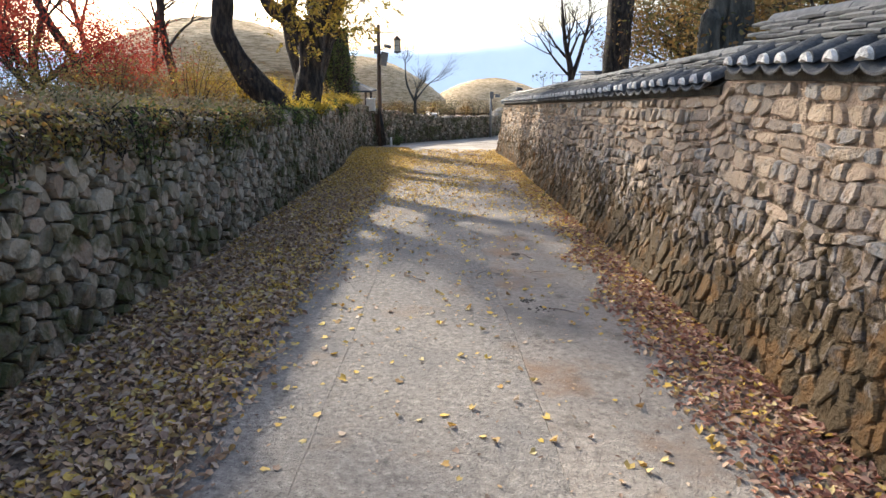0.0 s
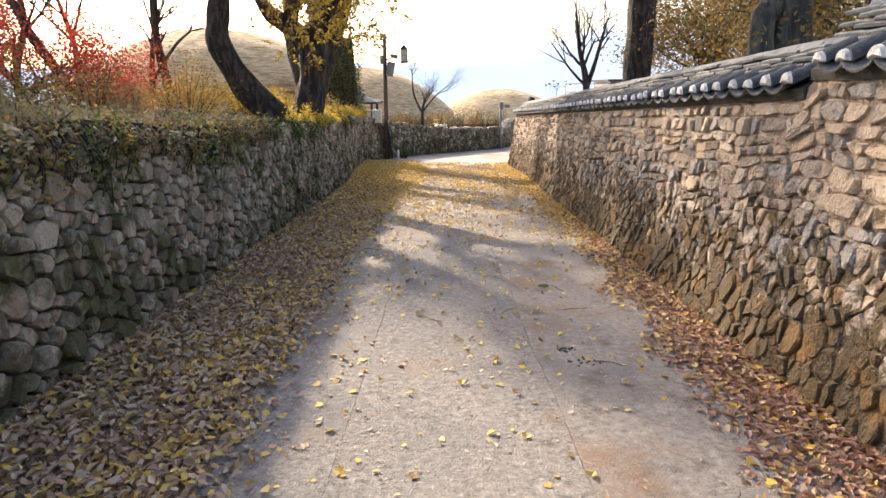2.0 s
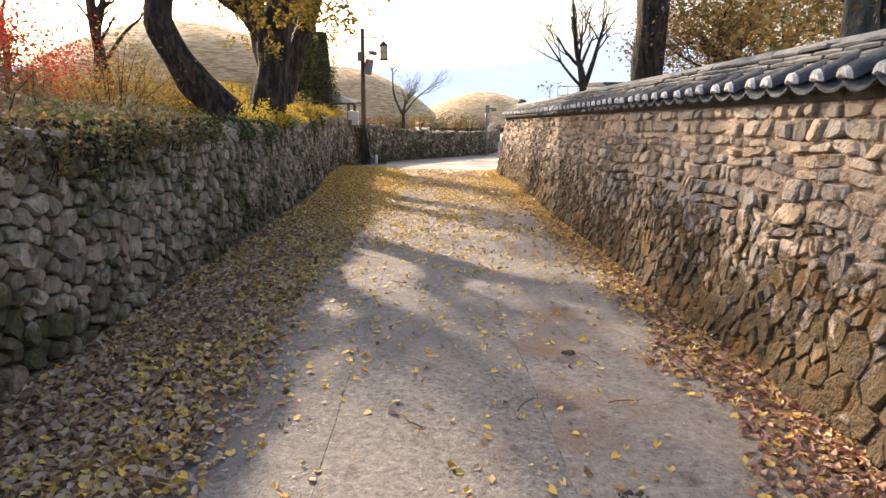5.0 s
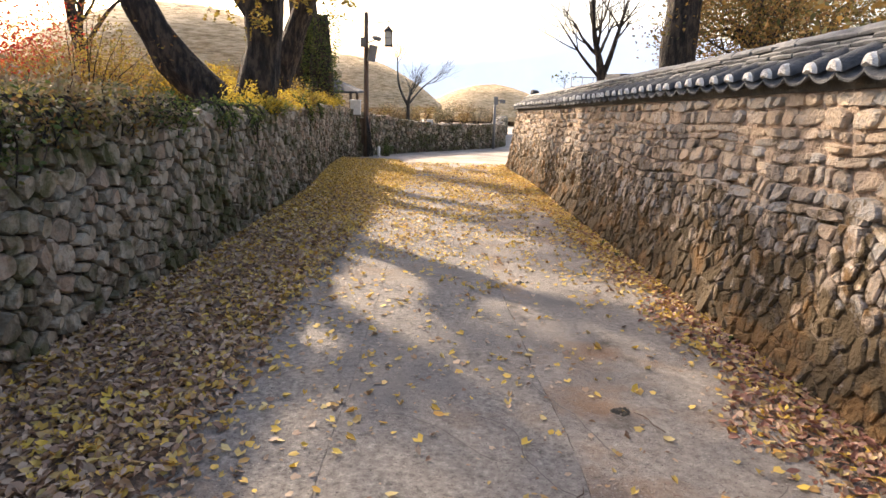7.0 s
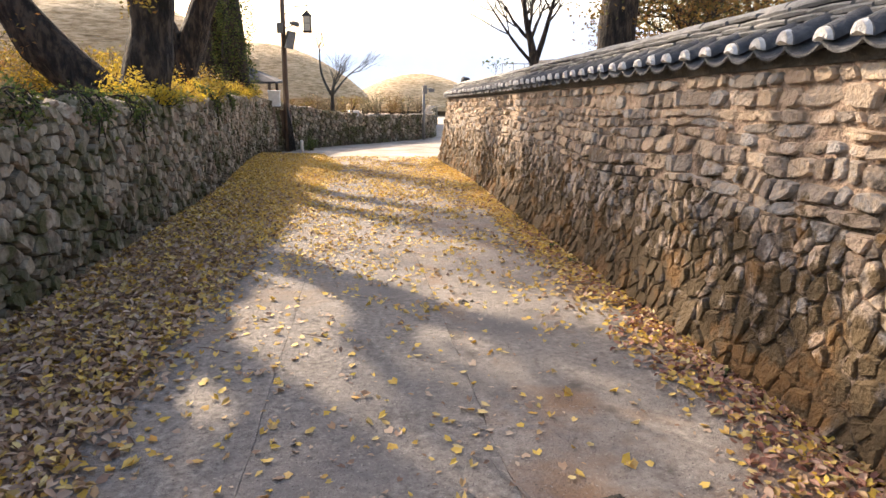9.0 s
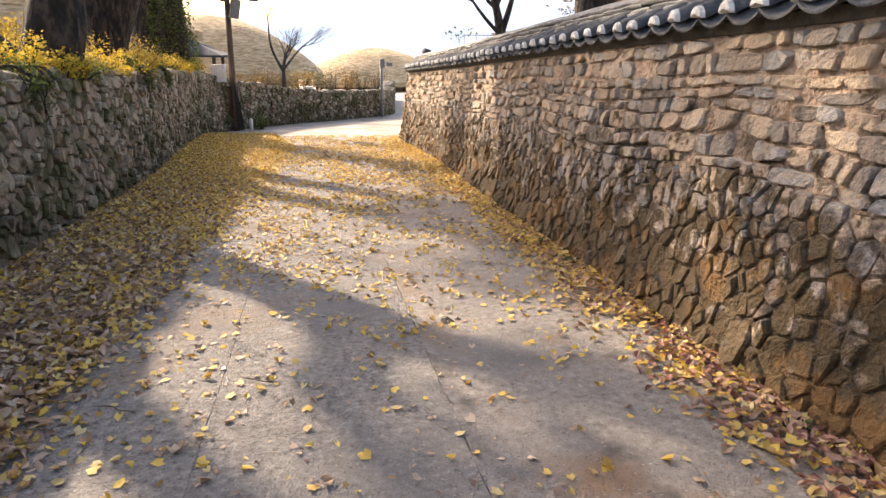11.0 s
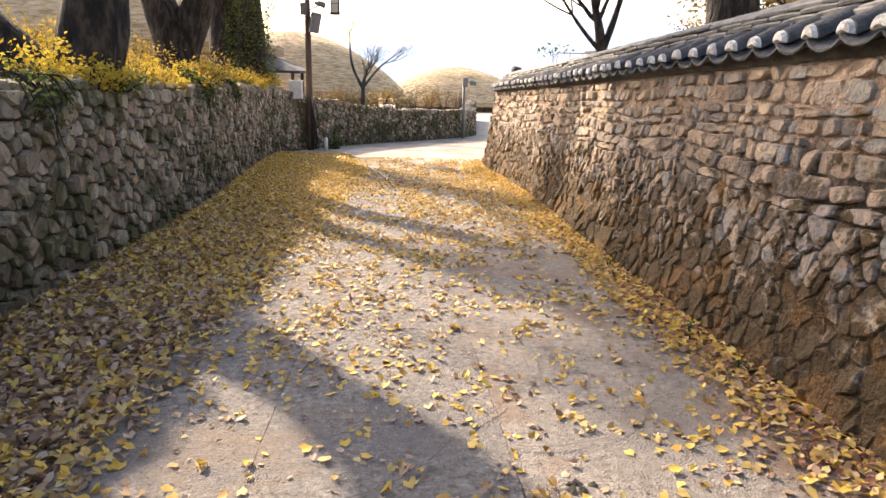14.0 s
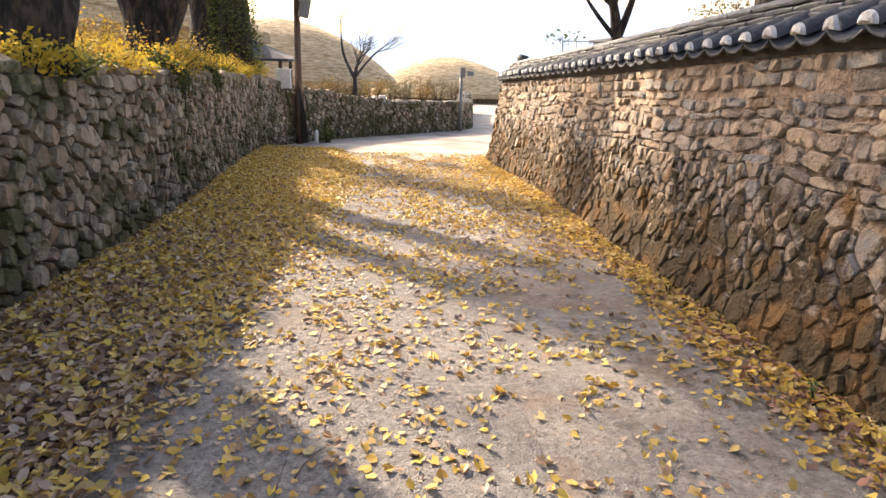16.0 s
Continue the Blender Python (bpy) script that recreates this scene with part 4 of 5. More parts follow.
tree("thin_tree", "thin bare tree with fine twigs in the garden", [([(-9.6, 18.0, 1.1), (-9.5, 18.0, 2.6), (-9.8, 18.0, 4.0)], [0.09, 0.07, 0.04], 7)], m_bark, 10, depth=3, kids=3, twig=1.4)
tree("maple_tree", "low spreading maple with red autumn leaves", [([(-8.9, 14.6, 1.0), (-8.9, 14.6, 1.7), (-9.2, 14.6, 2.2)], [0.1, 0.08, 0.05], 8), ([(-8.9, 14.6, 1.4), (-8.2, 14.5, 2.0)], [0.06, 0.03], 6)], m_bark, 12, BLADE, m_maple, 15000, 0.40, 2, 3, 1.1, -0.05, 0.9, 8, 0.25, 0.06)
tree("maple_tree", "low maple with deep red leaves", [([(-7.0, 11.2, 1.1), (-7.0, 11.2, 1.6), (-7.3, 11.2, 2.0)], [0.08, 0.06, 0.04], 9), ([(-7.0, 11.2, 1.4), (-6.3, 11.2, 1.9)], [0.06, 0.03], 6)], m_bark, 13, BLADE, m_maple, 13000, 0.36, 2, 3, 0.9, -0.05, 0.9, 8, 0.2, 0.05)
tree("thin_tree", "bare tree with a dense net of dark twigs in the garden", [([(-8.6, 20.0, 1.2), (-8.5, 20.0, 2.4), (-8.3, 20.0, 3.6)], [0.10, 0.08, 0.05], 8), ([(-8.5, 20.0, 2.0), (-7.8, 20.0, 2.9), (-7.3, 20.0, 3.3)], [0.06, 0.04, 0.025], 6)], m_bark, 19, depth=3, kids=4, twig=1.1)
tree("thin_tree", "bare crooked tree with spreading twigs in the garden", [([(-7.9, 13.2, 1.1), (-8.0, 13.2, 2.0), (-7.7, 13.2, 3.0), (-7.9, 13.2, 4.0)], [0.07, 0.06, 0.05, 0.03], 8)], m_bark, 20, depth=3, kids=4, twig=0.9)
# beyond the mortared wall
tree("tall_tree", "tall tree with a smooth dark trunk behind the tiled wall", [([(4.15, 16.2, -0.6), (4.18, 16.2, 1.5), (4.2, 16.2, 3.2), (4.25, 16.2, 6.0), (4.4, 16.3, 8.5)], [0.38, 0.31, 0.29, 0.25, 0.16], 6)], m_bark, 14, BLADE, m_olive, 4000, 0.4, 2, 3, 1.5, 0.2, 0.7, 14, 0.0, 0.08)
tree("tall_tree", "thick grey-green trunked tree behind the tiled wall", [([(3.6, 8.4, -0.3), (3.58, 8.4, 1.4), (3.53, 8.4, 2.5), (3.4, 8.4, 4.5), (3.2, 8.5, 7.5)], [0.36, 0.30, 0.27, 0.24, 0.15], 5)], m_bark_g, 15, BLADE, m_olive, 3000, 0.4, 2, 3, 1.4, 0.25, 0.6, 14, 0.0, 0.08)
tree("tree_stump", "rough lopped side trunk with a swollen burl", [([(3.28, 8.2, -0.3), (3.25, 8.2, 1.6), (3.22, 8.2, 2.15), (3.22, 8.2, 2.38), (3.3, 8.2, 2.5), (3.32, 8.2, 3.4)], [0.16, 0.14, 0.13, 0.15, 0.10, 0.08], 0)], m_bark_g, 16)
tree("bare_tree", "small leafless tree behind the tiled wall", [([(4.15, 21.6, -0.8), (4.15, 21.6, 1.0), (4.12, 21.6, 1.9), (3.9, 21.6, 2.8), (3.75, 21.6, 4.0)], [0.15, 0.12, 0.10, 0.06, 0.025], 9), ([(4.13, 21.6, 1.5), (4.4, 21.6, 2.4), (4.7, 21.6, 3.6)], [0.08, 0.06, 0.025], 7), ([(4.1, 21.6, 1.7), (3.6, 21.5, 2.2), (3.0, 21.5, 3.0)], [0.045, 0.035, 0.015], 6)], m_bark, 17, depth=3, kids=4, twig=0.95, lift=0.2, spread=0.75)
for i, (bx, by, bz, sd) in enumerate(((6.6, 17.5, 2.4, 31), (7.6, 12.8, 2.8, 32), (9.5, 21.0, 2.6, 33), (6.2, 9.6, 3.0, 34))):
    tree("broadleaf_tree", "bushy tree with bronze and olive autumn leaves", [([(bx, by, -0.6), (bx + 0.1, by, 1.2), (bx - 0.1, by, bz)], [0.17, 0.14, 0.09], 9), ([(bx, by, 1.0), (bx - 0.7, by - 0.2, 2.0)], [0.09, 0.05], 5)], m_bark, sd, BLADE, m_olive, 12000, 0.42, 2, 4, 1.5, 0.0, 0.9, 8, 0.2, 0.085)
tree("bare_tree", "small bare winter tree behind the far stone wall", [([(-1.3, 31.6, -0.6), (-1.3, 31.6, 0.7), (-1.1, 31.6, 1.3)], [0.09, 0.06, 0.03], 7), ([(-1.3, 31.6, 0.5), (-1.7, 31.6, 1.4), (-1.75, 31.6, 2.6)], [0.06, 0.04, 0.012], 8), ([(-1.3, 31.6, 0.6), (-0.7, 31.6, 1.3), (-0.1, 31.6, 1.75)], [0.05, 0.03, 0.012], 7)], m_bark_g, 18, depth=3, kids=4, twig=0.75, lift=0.1)


def bush(name, label, x, y, z, rx, ry, rz, count, mat, seed, size=0.06, shape=BLADE, stems=10):
    """A loose bush: stems fanning from the ground and many leaves round their ends."""
    top = tagged(new(name), label, "bush")
    r = random.Random(seed)
    g, ends = Geo(), []
    for k in range(stems):
        a, q = r.uniform(0, 2 * math.pi), r.uniform(0.2, 1.0)
        e = Vector((x + rx * q * math.cos(a), y + ry * q * math.sin(a), z + rz * r.uniform(0.45, 1.15) * (1.1 - 0.4 * q)))
        b = Vector((x + 0.15 * rx * math.cos(a), y + 0.15 * ry * math.sin(a), z - 0.08))
        mid = (b + e) / 2 + Vector((0, 0, 0.12 * rz))
        g.tube([b, mid, e], [0.012, 0.008, 0.003], 4)
        ends += [(b, mid, e)] * 1
    part("stems", g.mesh("stems", m_bark), top, kind="stuff")
    rr = np.random.RandomState(seed)
    pick = rr.randint(0, len(ends), count)
    t = np.sqrt(rr.uniform(0.02, 1, count))[:, None]
    b, m_, e = (np.array([tuple(ends[i][k]) for i in pick]) for k in range(3))
    pos = (1 - t) ** 2 * b + 2 * t * (1 - t) * m_ + t * t * e + rr.normal(0, 0.16, (count, 3)) * np.array([rx, ry, rz * 0.7])
    pos[:, 2] = np.maximum(pos[:, 2], z - 0.02)
    tones = np.clip(rr.uniform(0, 0.55) + rr.uniform(0, 0.5, count), 0, 1)
    part("leaves", leaf_mesh("leaves", pos, size, 0.8, mat, shape, seed, tones=tones), top, kind="stuff")
    return top


rnd = random.Random(77)
for k in range(30):
    x, y = rnd.uniform(-10.5, -4.2), rnd.uniform(9.0, 22.0)
    if abs(x + 3.4) < 1.2 and abs(y - 14) < 1:
        continue
    bush("garden_bush", "loose yellow and orange autumn bush on the terrace", x, y, gh(x, y), rnd.uniform(0.6, 1.1), rnd.uniform(0.6, 1.0), rnd.uniform(0.7, 1.35), 2200, (m_bush, m_locust, m_bush, m_hedge, m_bush)[k % 5], 100 + k, 0.055, stems=20)
for k in range(9):
    x, y = rnd.uniform(-9.0, -4.6), rnd.uniform(6.0, 9.5)
    bush("garden_bush", "dull green and brown garden bush", x, y, gh(x, y), 0.8, 0.7, rnd.uniform(0.35, 0.7), 1200, m_hedge, 200 + k, 0.05, stems=14)
for k in range(26):
    y = 2.6 + 0.29 * k
    bush("hedge_shrub", "low dusty green creeping shrub on the wall top", -2.85 - 0.5 * (k % 3) - 0.1 * rnd.random(), y, float(left_top(y)) - 0.06, 0.45, 0.45, 0.26 + 0.12 * rnd.random(), 1200, m_hedge, 300 + k, 0.05, stems=14)


def creeper(label, y, wide, drop, count, mat, seed):
    """Leafy strands that lie on the wall top and hang down its face."""
    top = tagged(new("trailing_creeper"), label, "creeper")
    r = random.Random(seed)
    g, pos = Geo(), []
    for k in range(16):
        yy = y + r.uniform(-1, 1) * wide
        zt, x0 = float(left_top(yy)) + 0.03, float(xwall_l(yy))
        fall = drop * r.uniform(0.25, 1.0) * (1.05 - abs(yy - y) / wide * 0.7)
        line = curve_points([(x0 - 0.45 * r.random() - 0.2, yy + r.uniform(-0.1, 0.1), zt + 0.02), (x0 - 0.06, yy, zt + 0.09), (x0 + 0.07, yy + r.uniform(-0.05, 0.05), zt - 0.4 * fall), (x0 + 0.06, yy + r.uniform(-0.1, 0.1), zt - fall)], 5)
        g.tube(line, [0.006] * len(line), 4)
        for q in range(count // 16):
            a = line[min(int(len(line) * r.random() ** 1.2), len(line) - 1)]
            pos.append((a.x + r.gauss(0.01, 0.035), a.y + r.gauss(0, 0.06), a.z + r.gauss(0, 0.045)))
    part("stems", g.mesh("stems", m_bark), top, kind="stuff")
    part("leaves", leaf_mesh("leaves", pos, 0.042, 0.9, mat, OVAL, seed), top, kind="stuff")
    return top


for k in range(19):
    y = 2.2 + 0.43 * k
    creeper("trailing green and brown creeper hanging over the stone wall", y, 0.42, (0.30, 0.55, 0.42, 0.7, 0.36)[k % 5] * (0.8 if y < 8.6 else 0.45), 560, (m_hedge, m_bush, m_hedge, m_ivy, m_bush)[k % 5], 330 + k)
for k, y in enumerate((11.4, 12.6, 16.8, 19.2)):
    creeper("small green creeper over the edge of the stone wall", y, 0.3, 0.45, 500, m_ivy, 352 + k)
for k in range(26):
    y = 13.2 + 0.46 * k
    x = float(xwall_l(y)) - rnd.uniform(0.05, 0.5)
    bush("yellow_groundcover", "bright yellow-green low plants along the wall top", x, y, float(left_top(y)) - 0.02, 0.40, 0.5, rnd.uniform(0.22, 0.42), 900, (m_gold, m_gold, m_ivy, m_gold, m_locust)[k % 5], 360 + k, 0.05, stems=14)
for k in range(12):
    y = 15.4 + k * 0.72
    bush("yellow_shrub", "glowing yellow shrub between the old trunks", -4.1 - 1.4 * rnd.random() - (0.7 if abs(y - 20.4) < 0.8 else 0), y, gh(-5, y), 0.7, 0.7, 0.85, 1500, m_gold if k % 2 else m_locust, 600 + k, 0.06, stems=22)
# ivy column on the third trunk
ivy = tagged(new("ivy"), "dense green ivy climbing the tall dark trunk", "ivy")
rr = np.random.RandomState(5)
n = 5200
a, h = rr.uniform(0, 2 * np.pi, n), rr.uniform(0, 1, n)
rad = 0.42 + 0.14 * np.sin(a * 3 + h * 9) + rr.normal(0, 0.07, n)
part("leaves", leaf_mesh("leaves", np.stack([-3.72 + rad * np.cos(a), 24.9 + rad * np.sin(a), 0.55 + 2.9 * h], 1), 0.08, 0.9, m_ivy, BLADE, 6), ivy, kind="stuff")
g = Geo()
g.tube([(-3.72, 24.9, 0.4), (-3.75, 24.95, 2.0), (-3.7, 24.9, 3.4)], [0.36, 0.34, 0.2], 10, 0.3)
part("stem", g.mesh("stem", m_bark), ivy)
for k in range(9):
    x, y = -2.6 + k * 0.62, 30.4 + 0.5 * k
    bush("far_shrub", "dry brown shrub behind the far stone wall", x, y + 0.8, float(left_top(29.5 + 0.3 * k)) - 0.15, 0.7, 0.6, 0.65 + 0.3 * rnd.random(), 800, m_bush if k % 3 == 0 else m_hedge, 420 + k, 0.07, stems=14)
bush("round_shrub", "small round green shrub beside the lamp pole", -1.82, 26.4, float(gz(26.4)), 0.26, 0.26, 0.36, 900, m_ivy, 450, 0.05, stems=14)
for k, (x, y) in enumerate(((1.83, 10.95), (1.84, 11.5), (1.86, 8.3), (1.85, 13.2), (-2.4, 5.0), (-2.45, 3.6))):
    bush("wall_weed", "small green weed at the foot of the wall", x, y, float(gz(y)) + 0.02, 0.07, 0.07, 0.09, 40, m_ivy, 470 + k, 0.035, stems=5)


# ---- pole, lantern, boxes ----
pole = tagged(new("lamp_pole"), "weathered wooden lamp pole with a hanging lantern and boxes", "lamp pole")
zb = float(gz(26))
g = Geo()
g.tube([(-2.48, 26, zb - 0.2), (-2.47, 26, zb + 2), (-2.44, 26, 3.62)], [0.10, 0.085, 0.07], 10, 0.06)
part("post", g.mesh("post", m_wood), pole)
g = Geo()
g.tube([(-2.46, 26, 3.33), (-1.9, 26, 3.33), (-1.66, 26, 3.36)], [0.018, 0.016, 0.012], 6)
g.tube([(-1.73, 26, 3.45), (-1.73, 26, 3.22)], [0.012, 0.008], 6)
g.tube([(-2.46, 26, 3.05), (-2.2, 26, 3.2), (-2.0, 26, 3.33)], [0.012, 0.012, 0.012], 6)
part("bracket", g.mesh("bracket", m_iron), pole)
g = Geo()
cx, cy = -1.73, 26
for dx in (-0.1, 0.1):
    for dy in (-0.1, 0.1):
        g.tube([(cx + dx, cy + dy, 2.62), (cx + dx, cy + dy, 3.06)], [0.014, 0.014], 5)
g.box((cx - 0.13, cy - 0.13, 2.58), (cx + 0.13, cy + 0.13, 2.63))
g.add([(cx - 0.16, cy - 0.16, 3.05), (cx + 0.16, cy - 0.16, 3.05), (cx + 0.16, cy + 0.16, 3.05), (cx - 0.16, cy + 0.16, 3.05), (cx, cy, 3.23)], [(0, 1, 4), (1, 2, 4), (2, 3, 4), (3, 0, 4), (3, 2, 1, 0)])
g.box((cx - 0.11, cy - 0.112, 2.84), (cx + 0.11, cy - 0.10, 2.855))
part("lantern_frame", g.mesh("lantern_frame", m_iron, False), pole)
part("lantern_pane", Geo().box((cx - 0.092, cy - 0.092, 2.63), (cx + 0.092, cy + 0.092, 3.05)).mesh("lantern_pane", m_pane, False), pole)
tilted = pose(-2.25, 25.9, 2.36, 0, 12, 20)
part("loudspeaker", Geo().box((-0.12, -0.1, -0.25), (0.12, 0.1, 0.25), 0.5, tilted).box((-0.1, -0.115, -0.22), (0.1, -0.1, 0.22), 0.8, tilted).mesh("loudspeaker", m_grey, False), pole)
g = Geo()
g.tube([(-2.4, 25.95, 2.68), (-2.15, 25.9, 2.78)], [0.02, 0.02], 6)
g.tube([(-2.2, 25.85, 2.86), (-1.98, 25.7, 2.78)], [0.07, 0.075], 10)
part("floodlight", g.mesh("floodlight", m_grey), pole)
part("junction_box", Geo().box((-2.62, 25.86, 2.55), (-2.45, 26.02, 2.85)).mesh("junction_box", m_grey, False), pole)
part("cabinet", Geo().box((-2.72, 26.02, zb + 0.35), (-2.35, 26.2, zb + 1.2)).box((-2.74, 26.0, zb + 1.2), (-2.33, 26.22, zb + 1.24)).mesh("cabinet", m_wood, False), pole)
g = Geo()
for k in range(5):
    g.tube([(-2.42 + 0.04 * k, 25.9, zb), (-2.44 + 0.03 * k, 25.92, zb + 0.7), (-2.46, 25.93, zb + 1.5)], [0.016, 0.016, 0.014], 5)
part("conduit", g.mesh("conduit", m_iron), pole)
meter = tagged(new("meter_post"), "leaning wooden post carrying a pale meter box", "meter post")
g = Geo()
g.tube([(-2.86, 25.7, zb - 0.1), (-2.84, 25.7, zb + 1.35)], [0.07, 0.06], 9, 0.08)
part("post", g.mesh("post", m_wood), meter)
part("box", Geo().box((-2.95, 25.6, 0.42), (-2.62, 25.82, 0.86)).box((-2.97, 25.58, 0.86), (-2.6, 25.84, 0.89)).mesh("box", m_white, False), meter)
g = Geo()
g.tube([(-2.05, 25.9, zb - 0.05), (-2.05, 25.9, zb + 0.30), (-2.05, 25.9, zb + 0.33)], [0.05, 0.05, 0.03], 10)
tagged(new("bollard", g.mesh("bollard", m_white)), "short white marker post beside the lamp pole", "bollard")
g = Geo()
g.box((-0.48, 29.2, -0.12), (-0.28, 29.36, 0.09)).box((-0.5, 29.18, 0.09), (-0.26, 29.38, 0.11))
tagged(new("utility_box", g.mesh("utility_box", m_white, False)), "small white utility box on the far wall", "box")
post2 = tagged(new("street_lamp"), "grey lamp post with a small head by the far wall", "street lamp")
g = Geo()
g.tube([(2.3, 31.6, -1.25), (2.3, 31.6, 0.9)], [0.06, 0.05], 9)
part("post", g.mesh("post", m_grey), post2)
g = Geo()
g.tube([(2.3, 31.6, 0.82), (2.6, 31.6, 0.86)], [0.02, 0.02], 6)
g.box((2.25, 31.5, 0.66), (2.42, 31.7, 0.98)).box((2.5, 31.52, 0.72), (2.72, 31.68, 0.86))
part("head", g.mesh("head", m_grey, False), post2)


# ---- thatched houses, shed, far things ----
def thatched_house(label, x, y, z0, eave, ridge, rx, ry, ropes, seed, yaw=0):
    """Low clay house under a rounded thatch tied down with straw ropes."""
    top = tagged(new("thatched_house"), label, "house")
    ux, uy = math.cos(radians(yaw)), math.sin(radians(yaw))

    def at(u, v, z):
        return (x + u * ux - v * uy, y + u * uy + v * ux, z)

    def dome(u, v):
        q = (abs(u) ** 2.6 + abs(v) ** 2.2) ** 0.42
        q = min(q, 1.0)
        return eave + (ridge - eave) * (1 - q ** 1.75) + 0.10 * noise.noise((u * 4, v * 4, seed)) * (1 - q)

    na, nr = 72, 16
    vs = [at(0, 0, dome(0, 0))]
    for k in range(1, nr + 1):
        for i in range(na):
            a = 2 * math.pi * i / na
            c, s = math.cos(a), math.sin(a)
            m = (abs(c) ** 2.6 + abs(s) ** 2.2) ** -0.42 * k / nr
            vs.append(at(c * m * rx, s * m * ry, dome(c * m, s * m) + 0.05 * noise.noise((i * 0.9, k * 1.3, seed)) + 0.035 * (k % 2)))
    for i in range(na):
        p = Vector(vs[1 + (nr - 1) * na + i])
        vs.append((p.x, p.y, p.z - 0.32))
    for i in range(na):
        p = Vector(vs[1 + (nr - 1) * na + i])
        q = Vector((x, y, p.z))
        p = q + (p - q) * 0.86
        vs.append((p.x, p.y, p.z - 0.25))
    fs = [(0, 1 + i, 1 + (i + 1) % na) for i in range(na)]
    for k in range(nr + 1):
        for i in range(na):
            a, b = 1 + k * na + i, 1 + k * na + (i + 1) % na
            fs.append((a, a + na, b + na, b))
    part("roof", fixed(make_mesh("roof", vs, fs, m_thatch)), top)
    g = Geo()
    for k in range(ropes):
        v = -0.92 + 1.84 * (k + 0.5) / ropes
        half = (max(0.0, 1 - abs(v) ** 2.2)) ** (1 / 2.6)
        g.tube([at(u * half * rx, v * ry, dome(u * half, v) + 0.02) for u in np.linspace(-0.99, 0.99, 15)], [0.010] * 15, 4)
    for k in range(ropes):
        u = -0.94 + 1.88 * (k + 0.5) / ropes
        half = (max(0.0, 1 - abs(u) ** 2.6)) ** (1 / 2.2)
        g.tube([at(u * rx, v * half * ry, dome(u, v * half) + 0.02) for v in np.linspace(-0.99, 0.99, 13)], [0.008] * 13, 4)
    part("straw_ropes", g.mesh("straw_ropes", m_thatch), top, kind="stuff")
    g = Geo()
    w, d = rx * 0.72, ry * 0.66
    for (u0, v0, u1, v1) in ((-w, -d, w, -d + 0.2), (-w, d - 0.2, w, d), (-w, -d + 0.2, -w + 0.2, d - 0.2), (w - 0.2, -d + 0.2, w, d - 0.2)):
        vs = [at(u, v, z) for z in (z0, eave + 0.25) for u, v in ((u0, v0), (u1, v0), (u1, v1), (u0, v1))]
        g.add(vs, [(0, 3, 2, 1), (4, 5, 6, 7), (0, 1, 5, 4), (1, 2, 6, 5), (2, 3, 7, 6), (3, 0, 4, 7)])
    part("wall", g.mesh("wall", m_clay, False), top)
    for u in (-0.55, -0.15, 0.3):
        for du in (0, 0.13):
            g = Geo()
            vs = [at((u + du) * w - 0.06, -d - 0.06, z) for z in (z0, eave)] + [at((u + du) * w + 0.06, -d - 0.06, z) for z in (z0, eave)]
            vs += [at((u + du) * w - 0.06, -d + 0.01, z) for z in (z0, eave)] + [at((u + du) * w + 0.06, -d + 0.01, z) for z in (z0, eave)]
            g.add(vs, [(0, 2, 3, 1), (4, 5, 7, 6), (0, 1, 5, 4), (2, 6, 7, 3), (1, 3, 7, 5)])
            part("post", g.mesh("post", m_wood, False), top)
    return top


thatched_house("thatched house with a broad rounded straw roof", -10.6, 31.0, 0.3, 1.9, 4.3, 6.6, 4.2, 9, 1)
thatched_house("thatched house with a straw roof tied by ropes", -5.2, 41.0, -1.5, 0.25, 2.85, 5.4, 4.0, 11, 2, 8)
thatched_house("low thatched house down the lane", 4.4, 60.0, -1.9, -1.0, 1.45, 6.4, 4.5, 10, 3)
thatched_house("thatched outbuilding beside the shed", -6.0, 33.6, -0.2, 1.25, 2.1, 1.6, 1.3, 5, 4)
shed = tagged(new("shed"), "small open shed with a grey hipped roof on posts", "shed")
g = Geo()
e0, e1, zz = (-7.2, 28.3), (-3.05, 30.9), 1.12
vs = [(e0[0], e0[1], zz), (e1[0], e0[1], zz), (e1[0], e1[1], zz), (e0[0], e1[1], zz), (-6.0, 29.6, 1.66), (-4.25, 29.6, 1.66)]
vs += [(a, b, c - 0.07) for a, b, c in vs[:4]]
g.add(vs, [(0, 1, 5, 4), (1, 2, 5), (2, 3, 4, 5), (3, 0, 4), (0, 6, 7, 1), (1, 7, 8, 2), (2, 8, 9, 3), (3, 9, 6, 0), (6, 9, 8, 7)])
part("roof", g.mesh("roof", m_slate, False), shed)
for px, py in ((-3.3, 28.55), (-3.3, 30.6), (-5.1, 28.55), (-6.9, 28.55), (-6.9, 30.6)):
    g = Geo()
    g.tube([(px, py, -0.4), (px, py, zz - 0.04)], [0.06, 0.055], 8)
    part("post", g.mesh("post", m_wood), shed)
hut = tagged(new("flat_roofed_hut"), "small grey flat-roofed building with a thin roof rail", "building")
part("wall", Geo().box((6.0, 26.2, -1.2), (8.6, 29.0, 1.82)).mesh("wall", m_grey, False), hut)
part("roof", Geo().box((5.9, 26.1, 1.82), (8.7, 29.1, 1.9)).mesh("roof", m_slate, False), hut)
g = Geo()
for k in range(6):
    g.tube([(4.3 + 0.36 * k, 26.1, -0.9), (4.3 + 0.36 * k, 26.1, 1.75)], [0.015, 0.015], 5)
